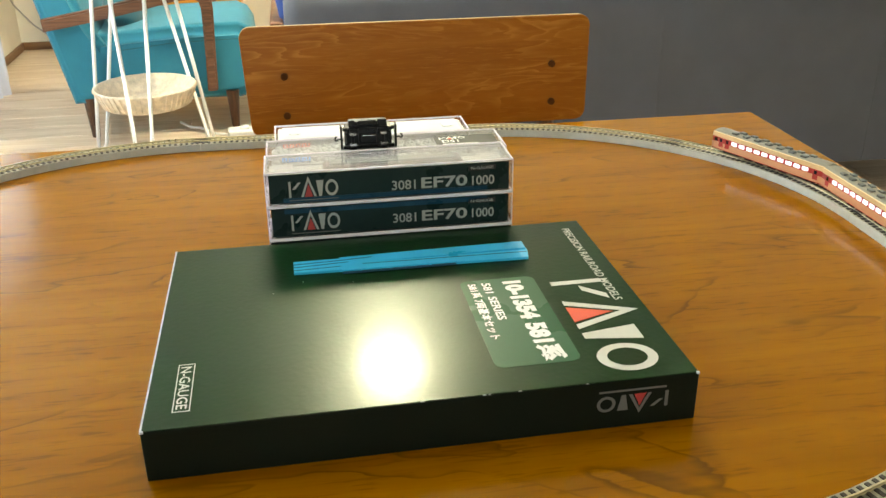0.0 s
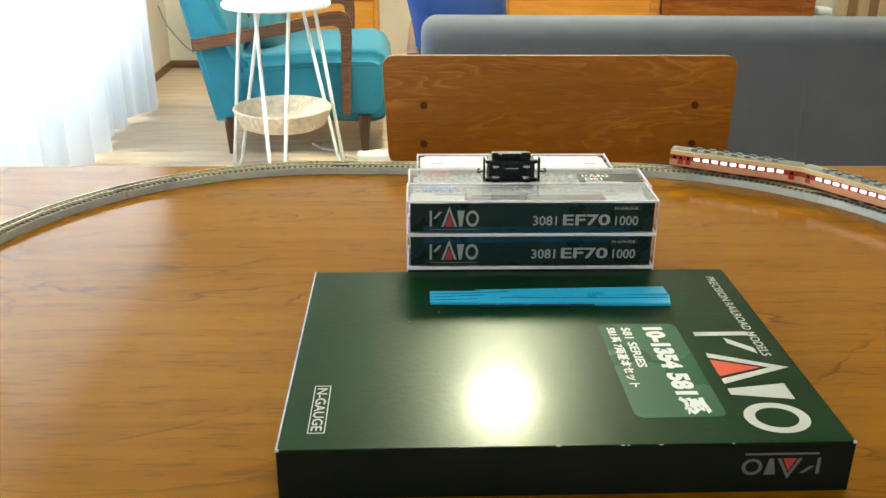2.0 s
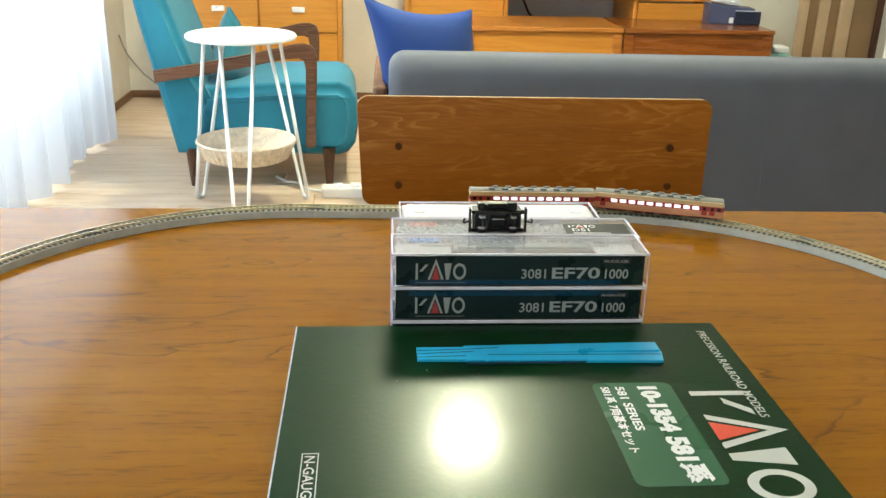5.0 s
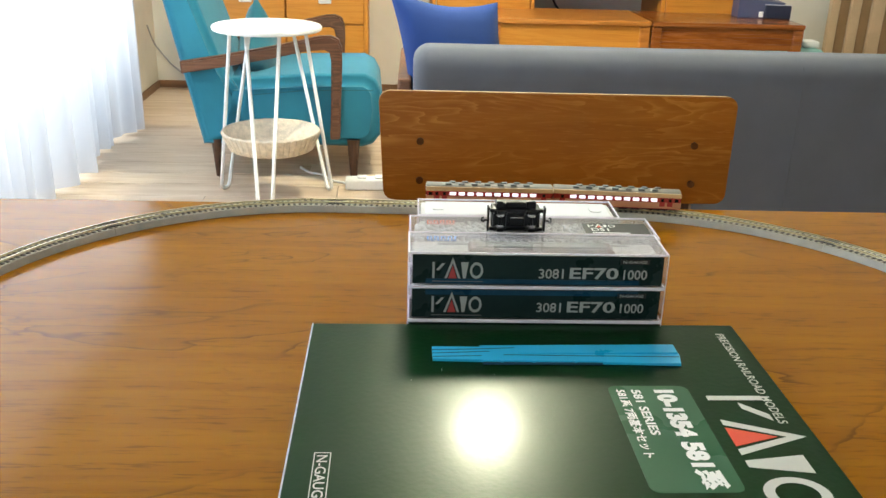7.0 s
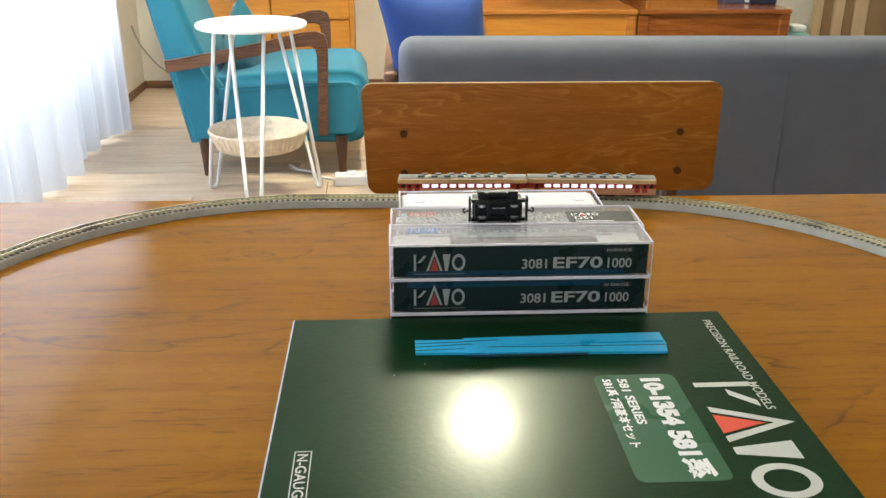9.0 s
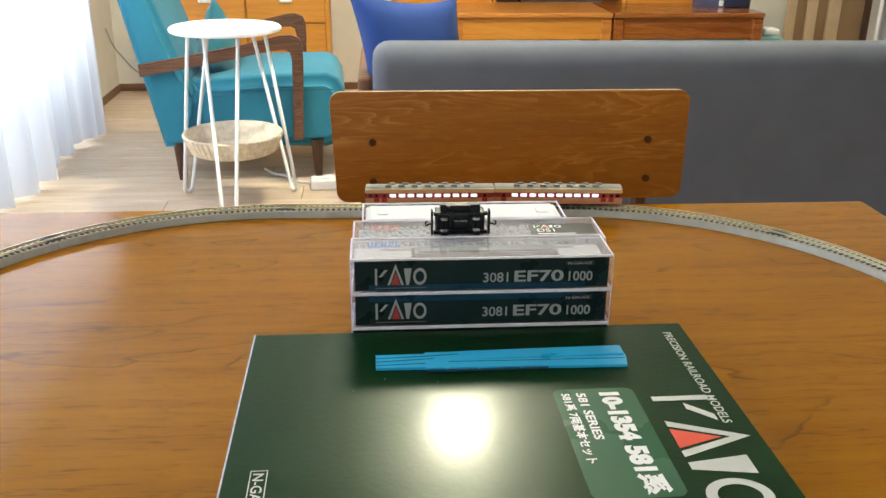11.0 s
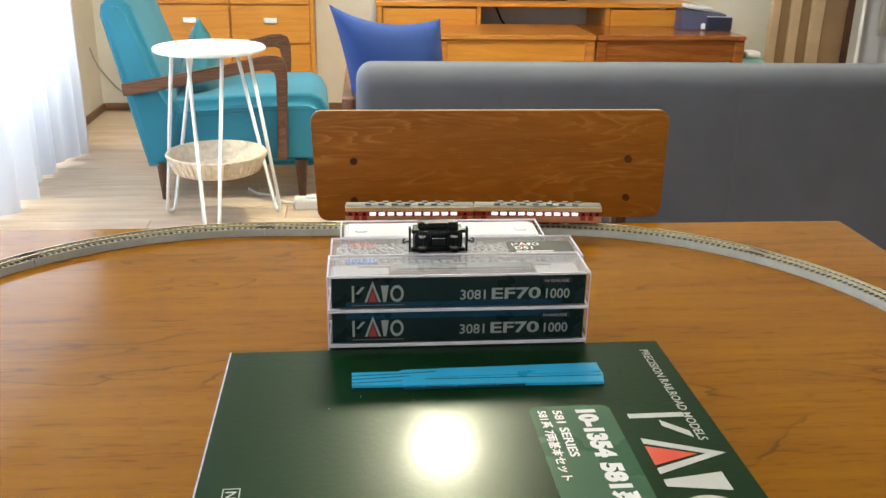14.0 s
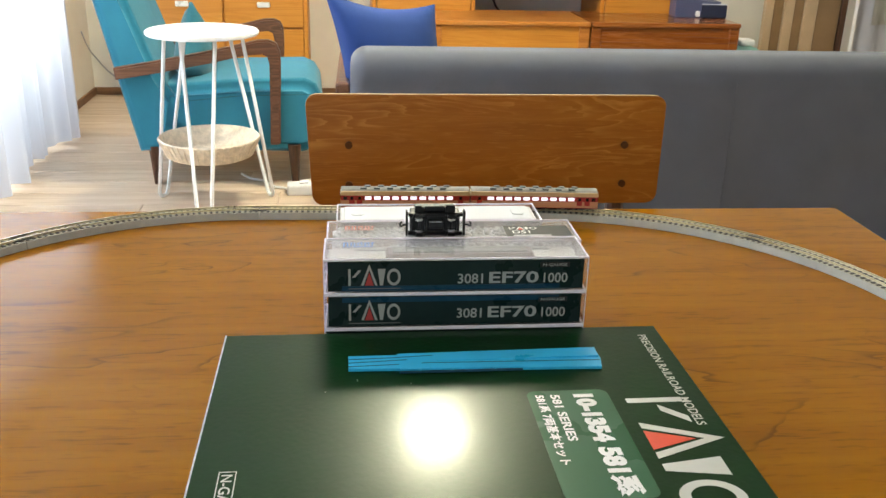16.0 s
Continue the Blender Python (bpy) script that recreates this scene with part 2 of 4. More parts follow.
M = dict(
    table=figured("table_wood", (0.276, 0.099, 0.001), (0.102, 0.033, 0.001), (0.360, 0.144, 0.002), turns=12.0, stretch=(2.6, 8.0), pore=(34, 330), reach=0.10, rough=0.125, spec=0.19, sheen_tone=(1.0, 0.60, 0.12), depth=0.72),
    edge=wood("table_edge_wood", (0.14, 0.045, 0.01), (0.26, 0.09, 0.018), (0.36, 0.14, 0.03), "x", 2.0, 0.35),
    chair=figured("chair_wood", (0.29, 0.092, 0.006), (0.54, 0.23, 0.034), (0.40, 0.142, 0.012), turns=16.0, stretch=(3.2, 20.0), pore=(30, 420), rough=0.36, spec=0.2, reach=0.3, depth=0.75),
    ply=wood("lit_plywood_edge", (0.46, 0.26, 0.09), (0.58, 0.36, 0.15), (0.66, 0.44, 0.2), "x", 1.5, 0.5),
    darkwood=wood("dark_wood", (0.03, 0.012, 0.006), (0.07, 0.028, 0.012), (0.12, 0.05, 0.022), "z", 1.5, 0.4),
    armwood=wood("arm_wood", (0.05, 0.02, 0.01), (0.12, 0.05, 0.024), (0.2, 0.09, 0.045), "x", 1.5, 0.4),
    orange=wood("orange_wood", (0.44, 0.165, 0.016), (0.52, 0.21, 0.024), (0.58, 0.25, 0.035), "x", 2.0, 0.4),
    benchwood=wood("bench_wood", (0.26, 0.085, 0.014), (0.42, 0.155, 0.024), (0.52, 0.215, 0.045), "x", 2.0, 0.3, 0.2),
    redwood=wood("reddish_bench_wood", (0.13, 0.032, 0.007), (0.24, 0.070, 0.012), (0.32, 0.11, 0.022), "x", 2.0, 0.22, 0.3),
    plank=wood("plank_wood", (0.46, 0.33, 0.22), (0.58, 0.44, 0.31), (0.68, 0.55, 0.42), "x", 3.0, 0.42, 0.0, 0.1, True),
    gap=surface("floor_gap", (0.36, 0.27, 0.19), 0.8),
    wall=surface("wall_paper", (0.80, 0.77, 0.68), 0.9, vary=0.05, fine=400, bump=0.3),
    ceil=surface("ceiling_paper", (0.84, 0.83, 0.80), 0.9, vary=0.04, fine=300, bump=0.2),
    frame=surface("window_frame_paint", (0.6, 0.58, 0.54), 0.4),
    base=wood("baseboard_wood", (0.10, 0.05, 0.02), (0.18, 0.09, 0.04), (0.26, 0.14, 0.07), "x", 2.0, 0.4),
    sheer=sheer("sheer_curtain"),
    pane=clear("window_pane"),
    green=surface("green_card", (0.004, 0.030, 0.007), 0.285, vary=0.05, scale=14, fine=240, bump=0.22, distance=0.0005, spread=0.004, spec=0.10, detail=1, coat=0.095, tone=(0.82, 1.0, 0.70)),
    # Darker than the cover: the shade on the box's sides is in this colour.
    side=surface("green_card_shaded_side", (0.010, 0.013, 0.008), 0.5, vary=0.12, scale=20, fine=400, bump=0.12, spec=0.08),
    worn=surface("worn_card_edge", (0.62, 0.64, 0.62), 0.7, vary=0.3, scale=120),
    label=surface("label_paper", (0.045, 0.13, 0.065), 0.3, vary=0.05, fine=500, bump=0.06, spec=0.15),
    print=surface("white_print", (0.62, 0.62, 0.57), 0.4, vary=0.04, bump=0),
    labelprint=surface("label_print", (0.9, 0.9, 0.88), 0.45, vary=0.03, bump=0),
    dull=surface("dull_print", (0.40, 0.40, 0.38), 0.5, vary=0.08, bump=0),
    red=surface("red_print", (0.75, 0.06, 0.02), 0.4, vary=0.05, bump=0),
    faint=surface("faint_print", (0.15, 0.15, 0.145), 0.5, vary=0.08, bump=0),
    dullred=surface("dull_red_print", (0.48, 0.045, 0.04), 0.45, vary=0.06, bump=0),
    card=surface("case_card", (0.011, 0.024, 0.022), 0.3, vary=0.2, scale=30, bump=0.1, spec=0.2),
    # Colour of the bluish reflection painted on the case cards.
    cardglint=surface("case_card_reflection", (0.012, 0.050, 0.090), 0.3, vary=0.2, scale=30, bump=0.1, spec=0.2),
    clear=clear("clear_plastic", (0.95, 0.93, 0.96), 0.03),
    # Diffuse haze in both lids stands in for bright reflections of the room.
    lid=clear("clear_lid_with_sheen", gloss=0.02, haze=0.2),
    thinlid=clear("thin_clear_lid_with_sheen", gloss=0.03, haze=0.09),
    rim=surface("frosted_plastic_rim", (0.88, 0.82, 0.89), 0.25, vary=0.08, scale=60, bump=0.05),
    foam=surface("white_foam", (0.95, 0.95, 0.94), 0.8, vary=0.03, scale=30, fine=500, bump=0.4),
    grey=surface("grey_plastic", (0.36, 0.36, 0.36), 0.4, vary=0.1, scale=40),
    darkgrey=surface("dark_grey_label", (0.028, 0.028, 0.026), 0.5, vary=0.1, scale=40, spec=0.2),
    plug=surface("plug_wood", (0.11, 0.04, 0.010), 0.7, vary=0.2, scale=80, spec=0.1),
    tray=surface("grey_tray", (0.84, 0.82, 0.80), 0.5, vary=0.12, scale=40),
    bubble=surface("bubble_wrap_film", (0.93, 0.92, 0.90), 0.08, vary=0.10, scale=120, bump=0.3, distance=0.0006, spec=0.8, coat=0.6),
    maroon=surface("maroon_paint", (0.13, 0.018, 0.018), 0.35, vary=0.1, scale=60, bump=0.05),
    blueink=surface("blue_ink", (0.10, 0.28, 0.75), 0.5, bump=0),
    redink=surface("red_ink", (0.75, 0.18, 0.12), 0.5, bump=0),
    cyan=surface("cyan_plastic", (0.045, 0.48, 0.80), 0.34, vary=0.06, scale=40, fine=500, bump=0.06),
    cyanedge=surface("cyan_groove", (0.006, 0.05, 0.11), 0.5, vary=0.1),
    black=surface("black_plastic", (0.006, 0.006, 0.007), 0.35, vary=0.2, scale=60, bump=0.1, spec=0.3),
    steel=surface("blackened_steel", (0.5, 0.5, 0.5), 0.28, 0.9, vary=0.2),
    bed=surface("roadbed_plastic", (0.52, 0.52, 0.46), 0.75, vary=0.14, scale=60, fine=1500, bump=0.4, distance=0.0004),
    ballast=surface("moulded_ballast", (0.47, 0.44, 0.34), 0.85, vary=0.25, scale=300, fine=1800, bump=0.7, distance=0.0006),
    sleeper=surface("sleeper_plastic", (0.045, 0.036, 0.028), 0.6, vary=0.2, piece=True),
    rail=surface("nickel_rail", (0.86, 0.78, 0.54), 0.35, 1.0, vary=0.1, scale=50, bump=0.04),
    cream=surface("cream_paint", (0.80, 0.58, 0.31), 0.4, vary=0.05, scale=50, bump=0.05),
    salmon=surface("orange_cream_paint", (0.64, 0.32, 0.17), 0.4, vary=0.06, scale=50, bump=0.05),
    carred=surface("red_paint", (0.42, 0.03, 0.025), 0.35, vary=0.08, scale=50, bump=0.05),
    roof=surface("grey_roof_paint", (0.26, 0.25, 0.20), 0.6, vary=0.1, scale=60, bump=0.1),
    unit=surface("roof_unit_plastic", (0.15, 0.16, 0.15), 0.55, vary=0.15, scale=100, bump=0.1),
    lit=glow("lit_window", (0.92, 0.88, 1.0), 0.95),
    darkglass=surface("dark_glass", (0.02, 0.018, 0.02), 0.1, bump=0),
    teal=cloth("teal_cloth", (0.026, 0.20, 0.295), sheen=0.15),
    tealcush=cloth("teal_cushion_cloth", (0.015, 0.13, 0.17)),
    sofa=cloth("grey_sofa_cloth", (0.097, 0.104, 0.125), 700, 0.12, sheen=0.1),
    seam=cloth("sofa_seam", (0.085, 0.092, 0.11)),
    blue=cloth("blue_cushion_cloth", (0.010, 0.042, 0.19), 600, 0.14, sheen=0.04),
    white=surface("white_lacquer", (0.86, 0.86, 0.85), 0.3, vary=0.03, scale=6, bump=0.03),
    straw=surface("woven_straw", (0.72, 0.62, 0.48), 0.8, vary=0.25, scale=60, fine=250, bump=0.6, distance=0.003),
    cord=surface("white_cord", (0.8, 0.79, 0.76), 0.5, vary=0.05),
    handle=surface("white_metal_handle", (0.85, 0.84, 0.8), 0.25, 0.2, vary=0.05),
    slate=surface("slate_blue_card", (0.08, 0.09, 0.17), 0.5, vary=0.12),
    navy=surface("navy_card", (0.012, 0.018, 0.045), 0.45, vary=0.15),
    mint=surface("mint_cloth", (0.25, 0.47, 0.42), 0.8, vary=0.1),
    tan=cloth("tan_slat_cloth", (0.55, 0.40, 0.24)),
    brown=cloth("brown_slat_cloth", (0.27, 0.165, 0.075)),
    linen=cloth("pale_linen", (0.62, 0.61, 0.57), 500, 0.08),
    linen2=cloth("pale_blue_linen", (0.66, 0.67, 0.72), 500, 0.08),
    lamp=glow("lamp_diffuser", (1.0, 0.90, 0.68), LAMP_GLOW),
    lampbody=surface("lamp_base_paint", (0.8, 0.79, 0.76), 0.5, vary=0.04),
    tvblack=surface("tv_plastic", (0.012, 0.012, 0.013), 0.25, vary=0.1),
)


# ---- mesh helpers ----
def mesh_of(name, bm, material, smooth=False):
    me = bpy.data.meshes.new(name)
    bm.normal_update()
    bm.to_mesh(me)
    bm.free()
    if smooth:
        for p in me.polygons:
            p.use_smooth = True
    me.materials.append(M[material])
    return me


def part(name, bm, material, parent, label="", smooth=False, at=None):
    ob = new(name, mesh_of(name, bm, material, smooth))
    ob.parent = parent
    if at is not None:
        ob.matrix_basis = at
    return tagged(ob, label)


def softened(ob):
    """Even shading over broad rounded faces."""
    w = ob.modifiers.new("weighted", "WEIGHTED_NORMAL")
    w.weight = 80
    return ob


def thing(name, m, label, category, group="", kind=""):
    ob = new(name)
    ob.empty_display_size = 0.05
    ob.matrix_basis = m
    return tagged(ob, label, category, group, kind)


def solid(name, bm, material, label, category, kind="", group="", smooth=False, at=None):
    ob = new(name, mesh_of(name, bm, material, smooth))
    if at is not None:
        ob.matrix_basis = at
    return tagged(ob, label, category, group, kind)


def box(x0, x1, y0, y1, z0, z1, bevel=0.0, seg=1, bm=None, m=None):
    own = bmesh.new()
    bmesh.ops.create_cube(own, size=1)
    for v in own.verts:
        v.co = Vector(((x0 + x1) / 2 + v.co.x * (x1 - x0), (y0 + y1) / 2 + v.co.y * (y1 - y0), (z0 + z1) / 2 + v.co.z * (z1 - z0)))
    if bevel:
        bmesh.ops.bevel(own, geom=own.edges[:], offset=bevel, segments=seg, affect="EDGES", profile=0.5)
    if m is not None:
        own.transform(m)
    return join(bm, own)


def join(bm, own):
    if bm is None:
        return own
    me = bpy.data.meshes.new("tmp")
    own.to_mesh(me)
    own.free()
    bm.from_mesh(me)
    bpy.data.meshes.remove(me)
    return bm


def disc(r, z0, z1, seg=32, r2=None, bevel=0.0, bm=None, m=None):
    own = bmesh.new()
    bmesh.ops.create_cone(own, cap_ends=True, segments=seg, radius1=r, radius2=r if r2 is None else r2, depth=z1 - z0)
    for v in own.verts:
        v.co.z += (z0 + z1) / 2
    if bevel:
        bmesh.ops.bevel(own, geom=[e for e in own.edges if abs(e.verts[0].co.z - e.verts[1].co.z) < 1e-6], offset=bevel, segments=2, affect="EDGES")
    if m is not None:
        own.transform(m)
    return join(bm, own)


def tube(points, r, seg=10, bm=None, closed=False):
    """A round rod along a line of points."""
    own = bmesh.new() if bm is None else bm
    pts = [Vector(p) for p in points]
    rings = []
    up = Vector((0, 0, 1))
    for i, p in enumerate(pts):
        a, b = pts[max(i - 1, 0)], pts[min(i + 1, len(pts) - 1)]
        d = (b - a).normalized()
        if abs(d.dot(up)) > 0.95:
            up = Vector((1, 0, 0))
        s = d.cross(up).normalized()
        u = s.cross(d)
        up = u
        rings.append([own.verts.new(p + r * (math.cos(2 * math.pi * k / seg) * s + math.sin(2 * math.pi * k / seg) * u)) for k in range(seg)])
    for a, b in zip(rings, rings[1:]):
        for k in range(seg):
            own.faces.new((a[k], a[(k + 1) % seg], b[(k + 1) % seg], b[k]))
    own.faces.new(rings[0][::-1]), own.faces.new(rings[-1])
    return own


def prism(outline, depth, axis="y", bevel=0.0, at=0.0, bm=None, seg=2):
    """An outline of 2D points pushed along an axis. For axis y the points are x, z; for axis z they are x, y; for axis x they are y, z."""
    own = bmesh.new()
    put = {"y": lambda a, b, c: (a, c, b), "z": lambda a, b, c: (a, b, c), "x": lambda a, b, c: (c, a, b)}[axis]
    lo = [own.verts.new(put(a, b, at)) for a, b in outline]
    hi = [own.verts.new(put(a, b, at + depth)) for a, b in outline]
    n = len(lo)
    own.faces.new(lo[::-1]), own.faces.new(hi)
    for k in range(n):
        own.faces.new((lo[k], lo[(k + 1) % n], hi[(k + 1) % n], hi[k]))
    bmesh.ops.recalc_face_normals(own, faces=own.faces[:])
    if bevel:
        rim = [e for e in own.edges if (e.verts[0] in lo and e.verts[1] in lo) or (e.verts[0] in hi and e.verts[1] in hi)]
        bmesh.ops.bevel(own, geom=rim, offset=bevel, segments=seg, affect="EDGES")
    return join(bm, own)


def rounded(w, h, r, n=5, cx=0.0, cy=0.0):
    out = []
    for qx, qy, a0 in ((1, 1, 0), (-1, 1, 90), (-1, -1, 180), (1, -1, 270)):
        for k in range(n + 1):
            a = radians(a0 + 90 * k / n)
            out.append((cx + qx * (w / 2 - r) + r * math.cos(a), cy + qy * (h / 2 - r) + r * math.sin(a)))
    return out


def frame_bm(w, h, line, depth, bm=None, m=None):
    """A thin rectangular outline, lying in x, y."""
    own = None
    for x0, x1, y0, y1 in ((-w / 2, w / 2, h / 2 - line, h / 2), (-w / 2, w / 2, -h / 2, -h / 2 + line), (-w / 2, -w / 2 + line, -h / 2 + line, h / 2 - line), (w / 2 - line, w / 2, -h / 2 + line, h / 2 - line)):
        own = box(x0, x1, y0, y1, 0, depth, bm=own)
    if m is not None:
        own.transform(m)
    return join(bm, own)


def writing(name, body, width, height, material, parent, m, label="", bold=0.012):
    """Letters of the built-in font, brought to a width and height, lying at m with their lower left corner at its origin."""
    cu = bpy.data.curves.new(name, "FONT")
    cu.body, cu.size, cu.resolution_u, cu.offset = body, 1.0, 3, bold
    ob = bpy.data.objects.new(name, cu)
    scene.collection.objects.link(ob)
    bpy.context.view_layer.update()
    me = bpy.data.meshes.new_from_object(ob.evaluated_get(bpy.context.evaluated_depsgraph_get()))
    bpy.data.objects.remove(ob)
    xs, ys = [v.co.x for v in me.vertices], [v.co.y for v in me.vertices]
    if not xs:
        return None
    sx, sy = width / (max(xs) - min(xs)), height / (max(ys) - min(ys))
    x0, y0 = min(xs), min(ys)
    for v in me.vertices:
        v.co = Vector(((v.co.x - x0) * sx, (v.co.y - y0) * sy, 0))
    me.materials.clear()
    me.materials.append(M[material])
    out = new(name, me)
    out.parent = parent
    out.matrix_basis = m
    return tagged(out, label)


def emblem(parent, m, width, height, ink, red, name="emblem"):
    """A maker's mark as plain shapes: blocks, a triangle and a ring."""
    w = width
    bm = box(0, 0.045 * w, 0, 0.78 * height, 0, 0.00012)
    prism([(0.07 * w, 0.39 * height), (0.19 * w, 0.72 * height), (0.25 * w, 0.72 * height), (0.13 * w, 0.39 * height)], 0.00012, "z", bm=bm)
    tri = [(0.24 * w, 0), (0.40 * w, height), (0.56 * w, 0), (0.51 * w, 0), (0.40 * w, 0.74 * height), (0.29 * w, 0)]
    prism(tri, 0.00012, "z", bm=bm)
    prism([(0.56 * w, 0.78 * height), (0.71 * w, 0.78 * height), (0.66 * w, 0), (0.605 * w, 0)], 0.00012, "z", bm=bm)
    cx, cy, ro = 0.87 * w, 0.39 * height, 0.40 * height
    ring = bmesh.new()
    a = [(cx + 0.13 * w * math.cos(2 * math.pi * k / 32), cy + ro * math.sin(2 * math.pi * k / 32)) for k in range(32)]
    b = [(cx + 0.085 * w * math.cos(2 * math.pi * k / 32), cy + 0.66 * ro * math.sin(2 * math.pi * k / 32)) for k in range(32)]
    va, vb = [ring.verts.new((*p, 0.00012)) for p in a], [ring.verts.new((*p, 0.00012)) for p in b]
    for k in range(32):
        ring.faces.new((va[k], va[(k + 1) % 32], vb[(k + 1) % 32], vb[k]))
    join(bm, ring)
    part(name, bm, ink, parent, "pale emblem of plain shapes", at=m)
    part(name + "_triangle", prism([(0.315 * w, 0), (0.40 * w, 0.62 * height), (0.485 * w, 0)], 0.00015, "z"), red, parent, "red triangle of the emblem", at=m)


def bars(parent, m, rows, material, name="writing_bars"):
    """Writing too small to read: plain bars (x, y, w, h)."""
    for x, y, w, h in rows:
        part(name[:-1], box(x, x + w, y, y + h, 0, 0.0001), material, parent, at=m)

# ---- the room ----
# Unseen right and front walls are set far off to lessen bounced light.
X0, X1, Y0, Y1, H = -1.26, 5.6, -3.2, 4.55, 2.42


def room():
    floor = solid("floor", box(X0 - 0.2, X1 + 0.2, Y0 - 0.2, Y1 + 0.2, -0.1, -0.012), "gap", "pale wooden plank floor of a living room", "floor", "structure")
    solid("ceiling", box(X0 - 0.2, X1 + 0.2, Y0 - 0.2, Y1 + 0.2, H, H + 0.1), "ceil", "plain white papered ceiling", "ceiling", "structure")
    solid("wall_back", box(X0 - 0.2, X1 + 0.2, Y1, Y1 + 0.14, -0.012, H), "wall", "cream papered wall behind the cabinets", "wall", "structure")
    bm = box(X1, X1 + 0.14, Y0, 2.5, -0.012, H)
    box(X1, X1 + 0.14, 4.3, Y1, -0.012, H, bm=bm)
    box(X1, X1 + 0.14, 2.5, 4.3, -0.012, 0.85, bm=bm)
    box(X1, X1 + 0.14, 2.5, 4.3, 2.15, H, bm=bm)
    solid("wall_right", bm, "wall", "cream papered side wall with a window", "wall", "structure")
    bm = box(X0 - 0.2, X0, Y0, -0.1, -0.012, H)
    box(X0 - 0.2, X0, 3.72, Y1, -0.012, H, bm=bm)
    box(X0 - 0.2, X0, -0.1, 3.72, 2.2, H, bm=bm)
    box(X0 - 0.2, X0, -0.1, 3.72, -0.012, 0.06, bm=bm)
    solid("wall_left", bm, "wall", "cream papered wall with a wide garden window", "wall", "structure")
    # Unseen wall; its opening is made for the added rear fill.
    bm = box(X0, X1, Y0 - 0.14, Y0, -0.012, 0.6)
    box(X0, X1, Y0 - 0.14, Y0, 2.1, H, bm=bm)
    box(X0, -1.0, Y0 - 0.14, Y0, 0.6, 2.1, bm=bm)
    box(0.6, X1, Y0 - 0.14, Y0, 0.6, 2.1, bm=bm)
    solid("wall_front", bm, "wall", "cream papered wall opened for an added rear fill lamp", "wall", "structure")
    win = thing("window_1", pose(X0 - 0.12, 1.81, 0.06), "wide garden window behind a sheer curtain", "window", kind="structure")
    bm = box(-0.03, 0.03, -1.91, 1.91, 0, 0.05)
    box(-0.03, 0.03, -1.91, 1.91, 2.09, 2.14, bm=bm)
    for y in (-1.91, -0.025, 1.86):
        box(-0.025, 0.025, y, y + 0.05, 0.05, 2.09, bm=bm)
    part("window_frame", bm, "frame", win)
    for y0, y1 in ((-1.855, -0.03), (0.03, 1.855)):
        pane = part("pane", box(-0.003, 0.003, y0, y1, 0.055, 2.085), "pane", win)
        pane.visible_shadow = False
    for x0, x1, y0, y1 in ((X0, X1, Y1 - 0.012, Y1), (X0, X0 + 0.012, 3.72, Y1 - 0.012)):
        solid("baseboard", box(x0, x1, y0, y1, 0, 0.04, 0.002), "base", "dark brown wooden baseboard", "baseboard", "structure")
    # planks along x, laid from the front to the back
    shared = {}
    rng = random.Random(4)
    y = Y0
    while y < Y1 - 0.01:
        w = min(0.145, Y1 - y)
        x = X0 - rng.uniform(0, 1.4)
        while x < X1:
            a, b = max(x, X0), min(x + 1.82, X1)
            if b - a > 0.02:
                key = (round(b - a, 4), round(w, 3))
                if key not in shared:
                    shared[key] = mesh_of("plank", box(0, key[0] - 0.002, 0.001, w - 0.001, -0.012, 0, 0.0012), "plank")
                p = new("plank", shared[key])
                p.parent = floor
                p.location = (a, y, 0)
            x += 1.82
        y += 0.145


def curtain():
    bm = bmesh.new()
    rng = random.Random(8)
    n, rows, y0, y1 = 620, 14, -0.25, 3.83
    off = [(rng.uniform(0, 6.28), rng.uniform(0.8, 1.2)) for _ in range(8)]
    grid = []
    for j in range(rows + 1):
        z = 0.02 + (2.2 - 0.02) * j / rows
        k = 1 - 0.35 * j / rows
        line = []
        for i in range(n + 1):
            y = y0 + (y1 - y0) * i / n
            d = 0.034 * math.sin(y * 38 + 1.6 * math.sin(y * 5.1) + 0.25 * z) + 0.018 * math.sin(y * 83 + off[0][0] + z * 0.6) + 0.03 * math.sin(y * 9.3 + off[1][0])
            line.append(bm.verts.new((-1.15 + d * k, y, z + 0.012 * math.sin(y * 19) * (1 - j / rows))))
        grid.append(line)
    for a, b in zip(grid, grid[1:]):
        for i in range(n):
            bm.faces.new((a[i], a[i + 1], b[i + 1], b[i]))
    ob = thing("curtain", pose(0, 0, 0), "sheer white floor-length curtain glowing with daylight", "curtain")
    part("drape", bm, "sheer", ob, smooth=True)
    part("curtain_rail", tube([(-1.15, -0.35, 2.22), (-1.15, 3.95, 2.22)], 0.012), "white", ob, "white curtain rail")
    for k in range(30):
        y = -0.18 + k * 0.137
        part("runner", box(-1.156, -1.144, y, y + 0.008, 2.19, 2.235), "white", ob)


def ceiling_lamp():
    ob = thing("ceiling_lamp", pose(LAMP_X, LAMP_Y, H), "round glowing ceiling lamp with a warm diffuser", "ceiling lamp")
    part("lamp_base", disc(0.124, -0.03, 0, 32, bevel=0.004), "lampbody", ob)
    bm = bmesh.new()
    bmesh.ops.create_uvsphere(bm, u_segments=32, v_segments=16, radius=LAMP_R)
    for v in bm.verts:
        v.co.z = v.co.z * 0.22 - 0.03 - LAMP_R * 0.22
    part("diffuser", bm, "lamp", ob, "glowing warm white diffuser", smooth=True)


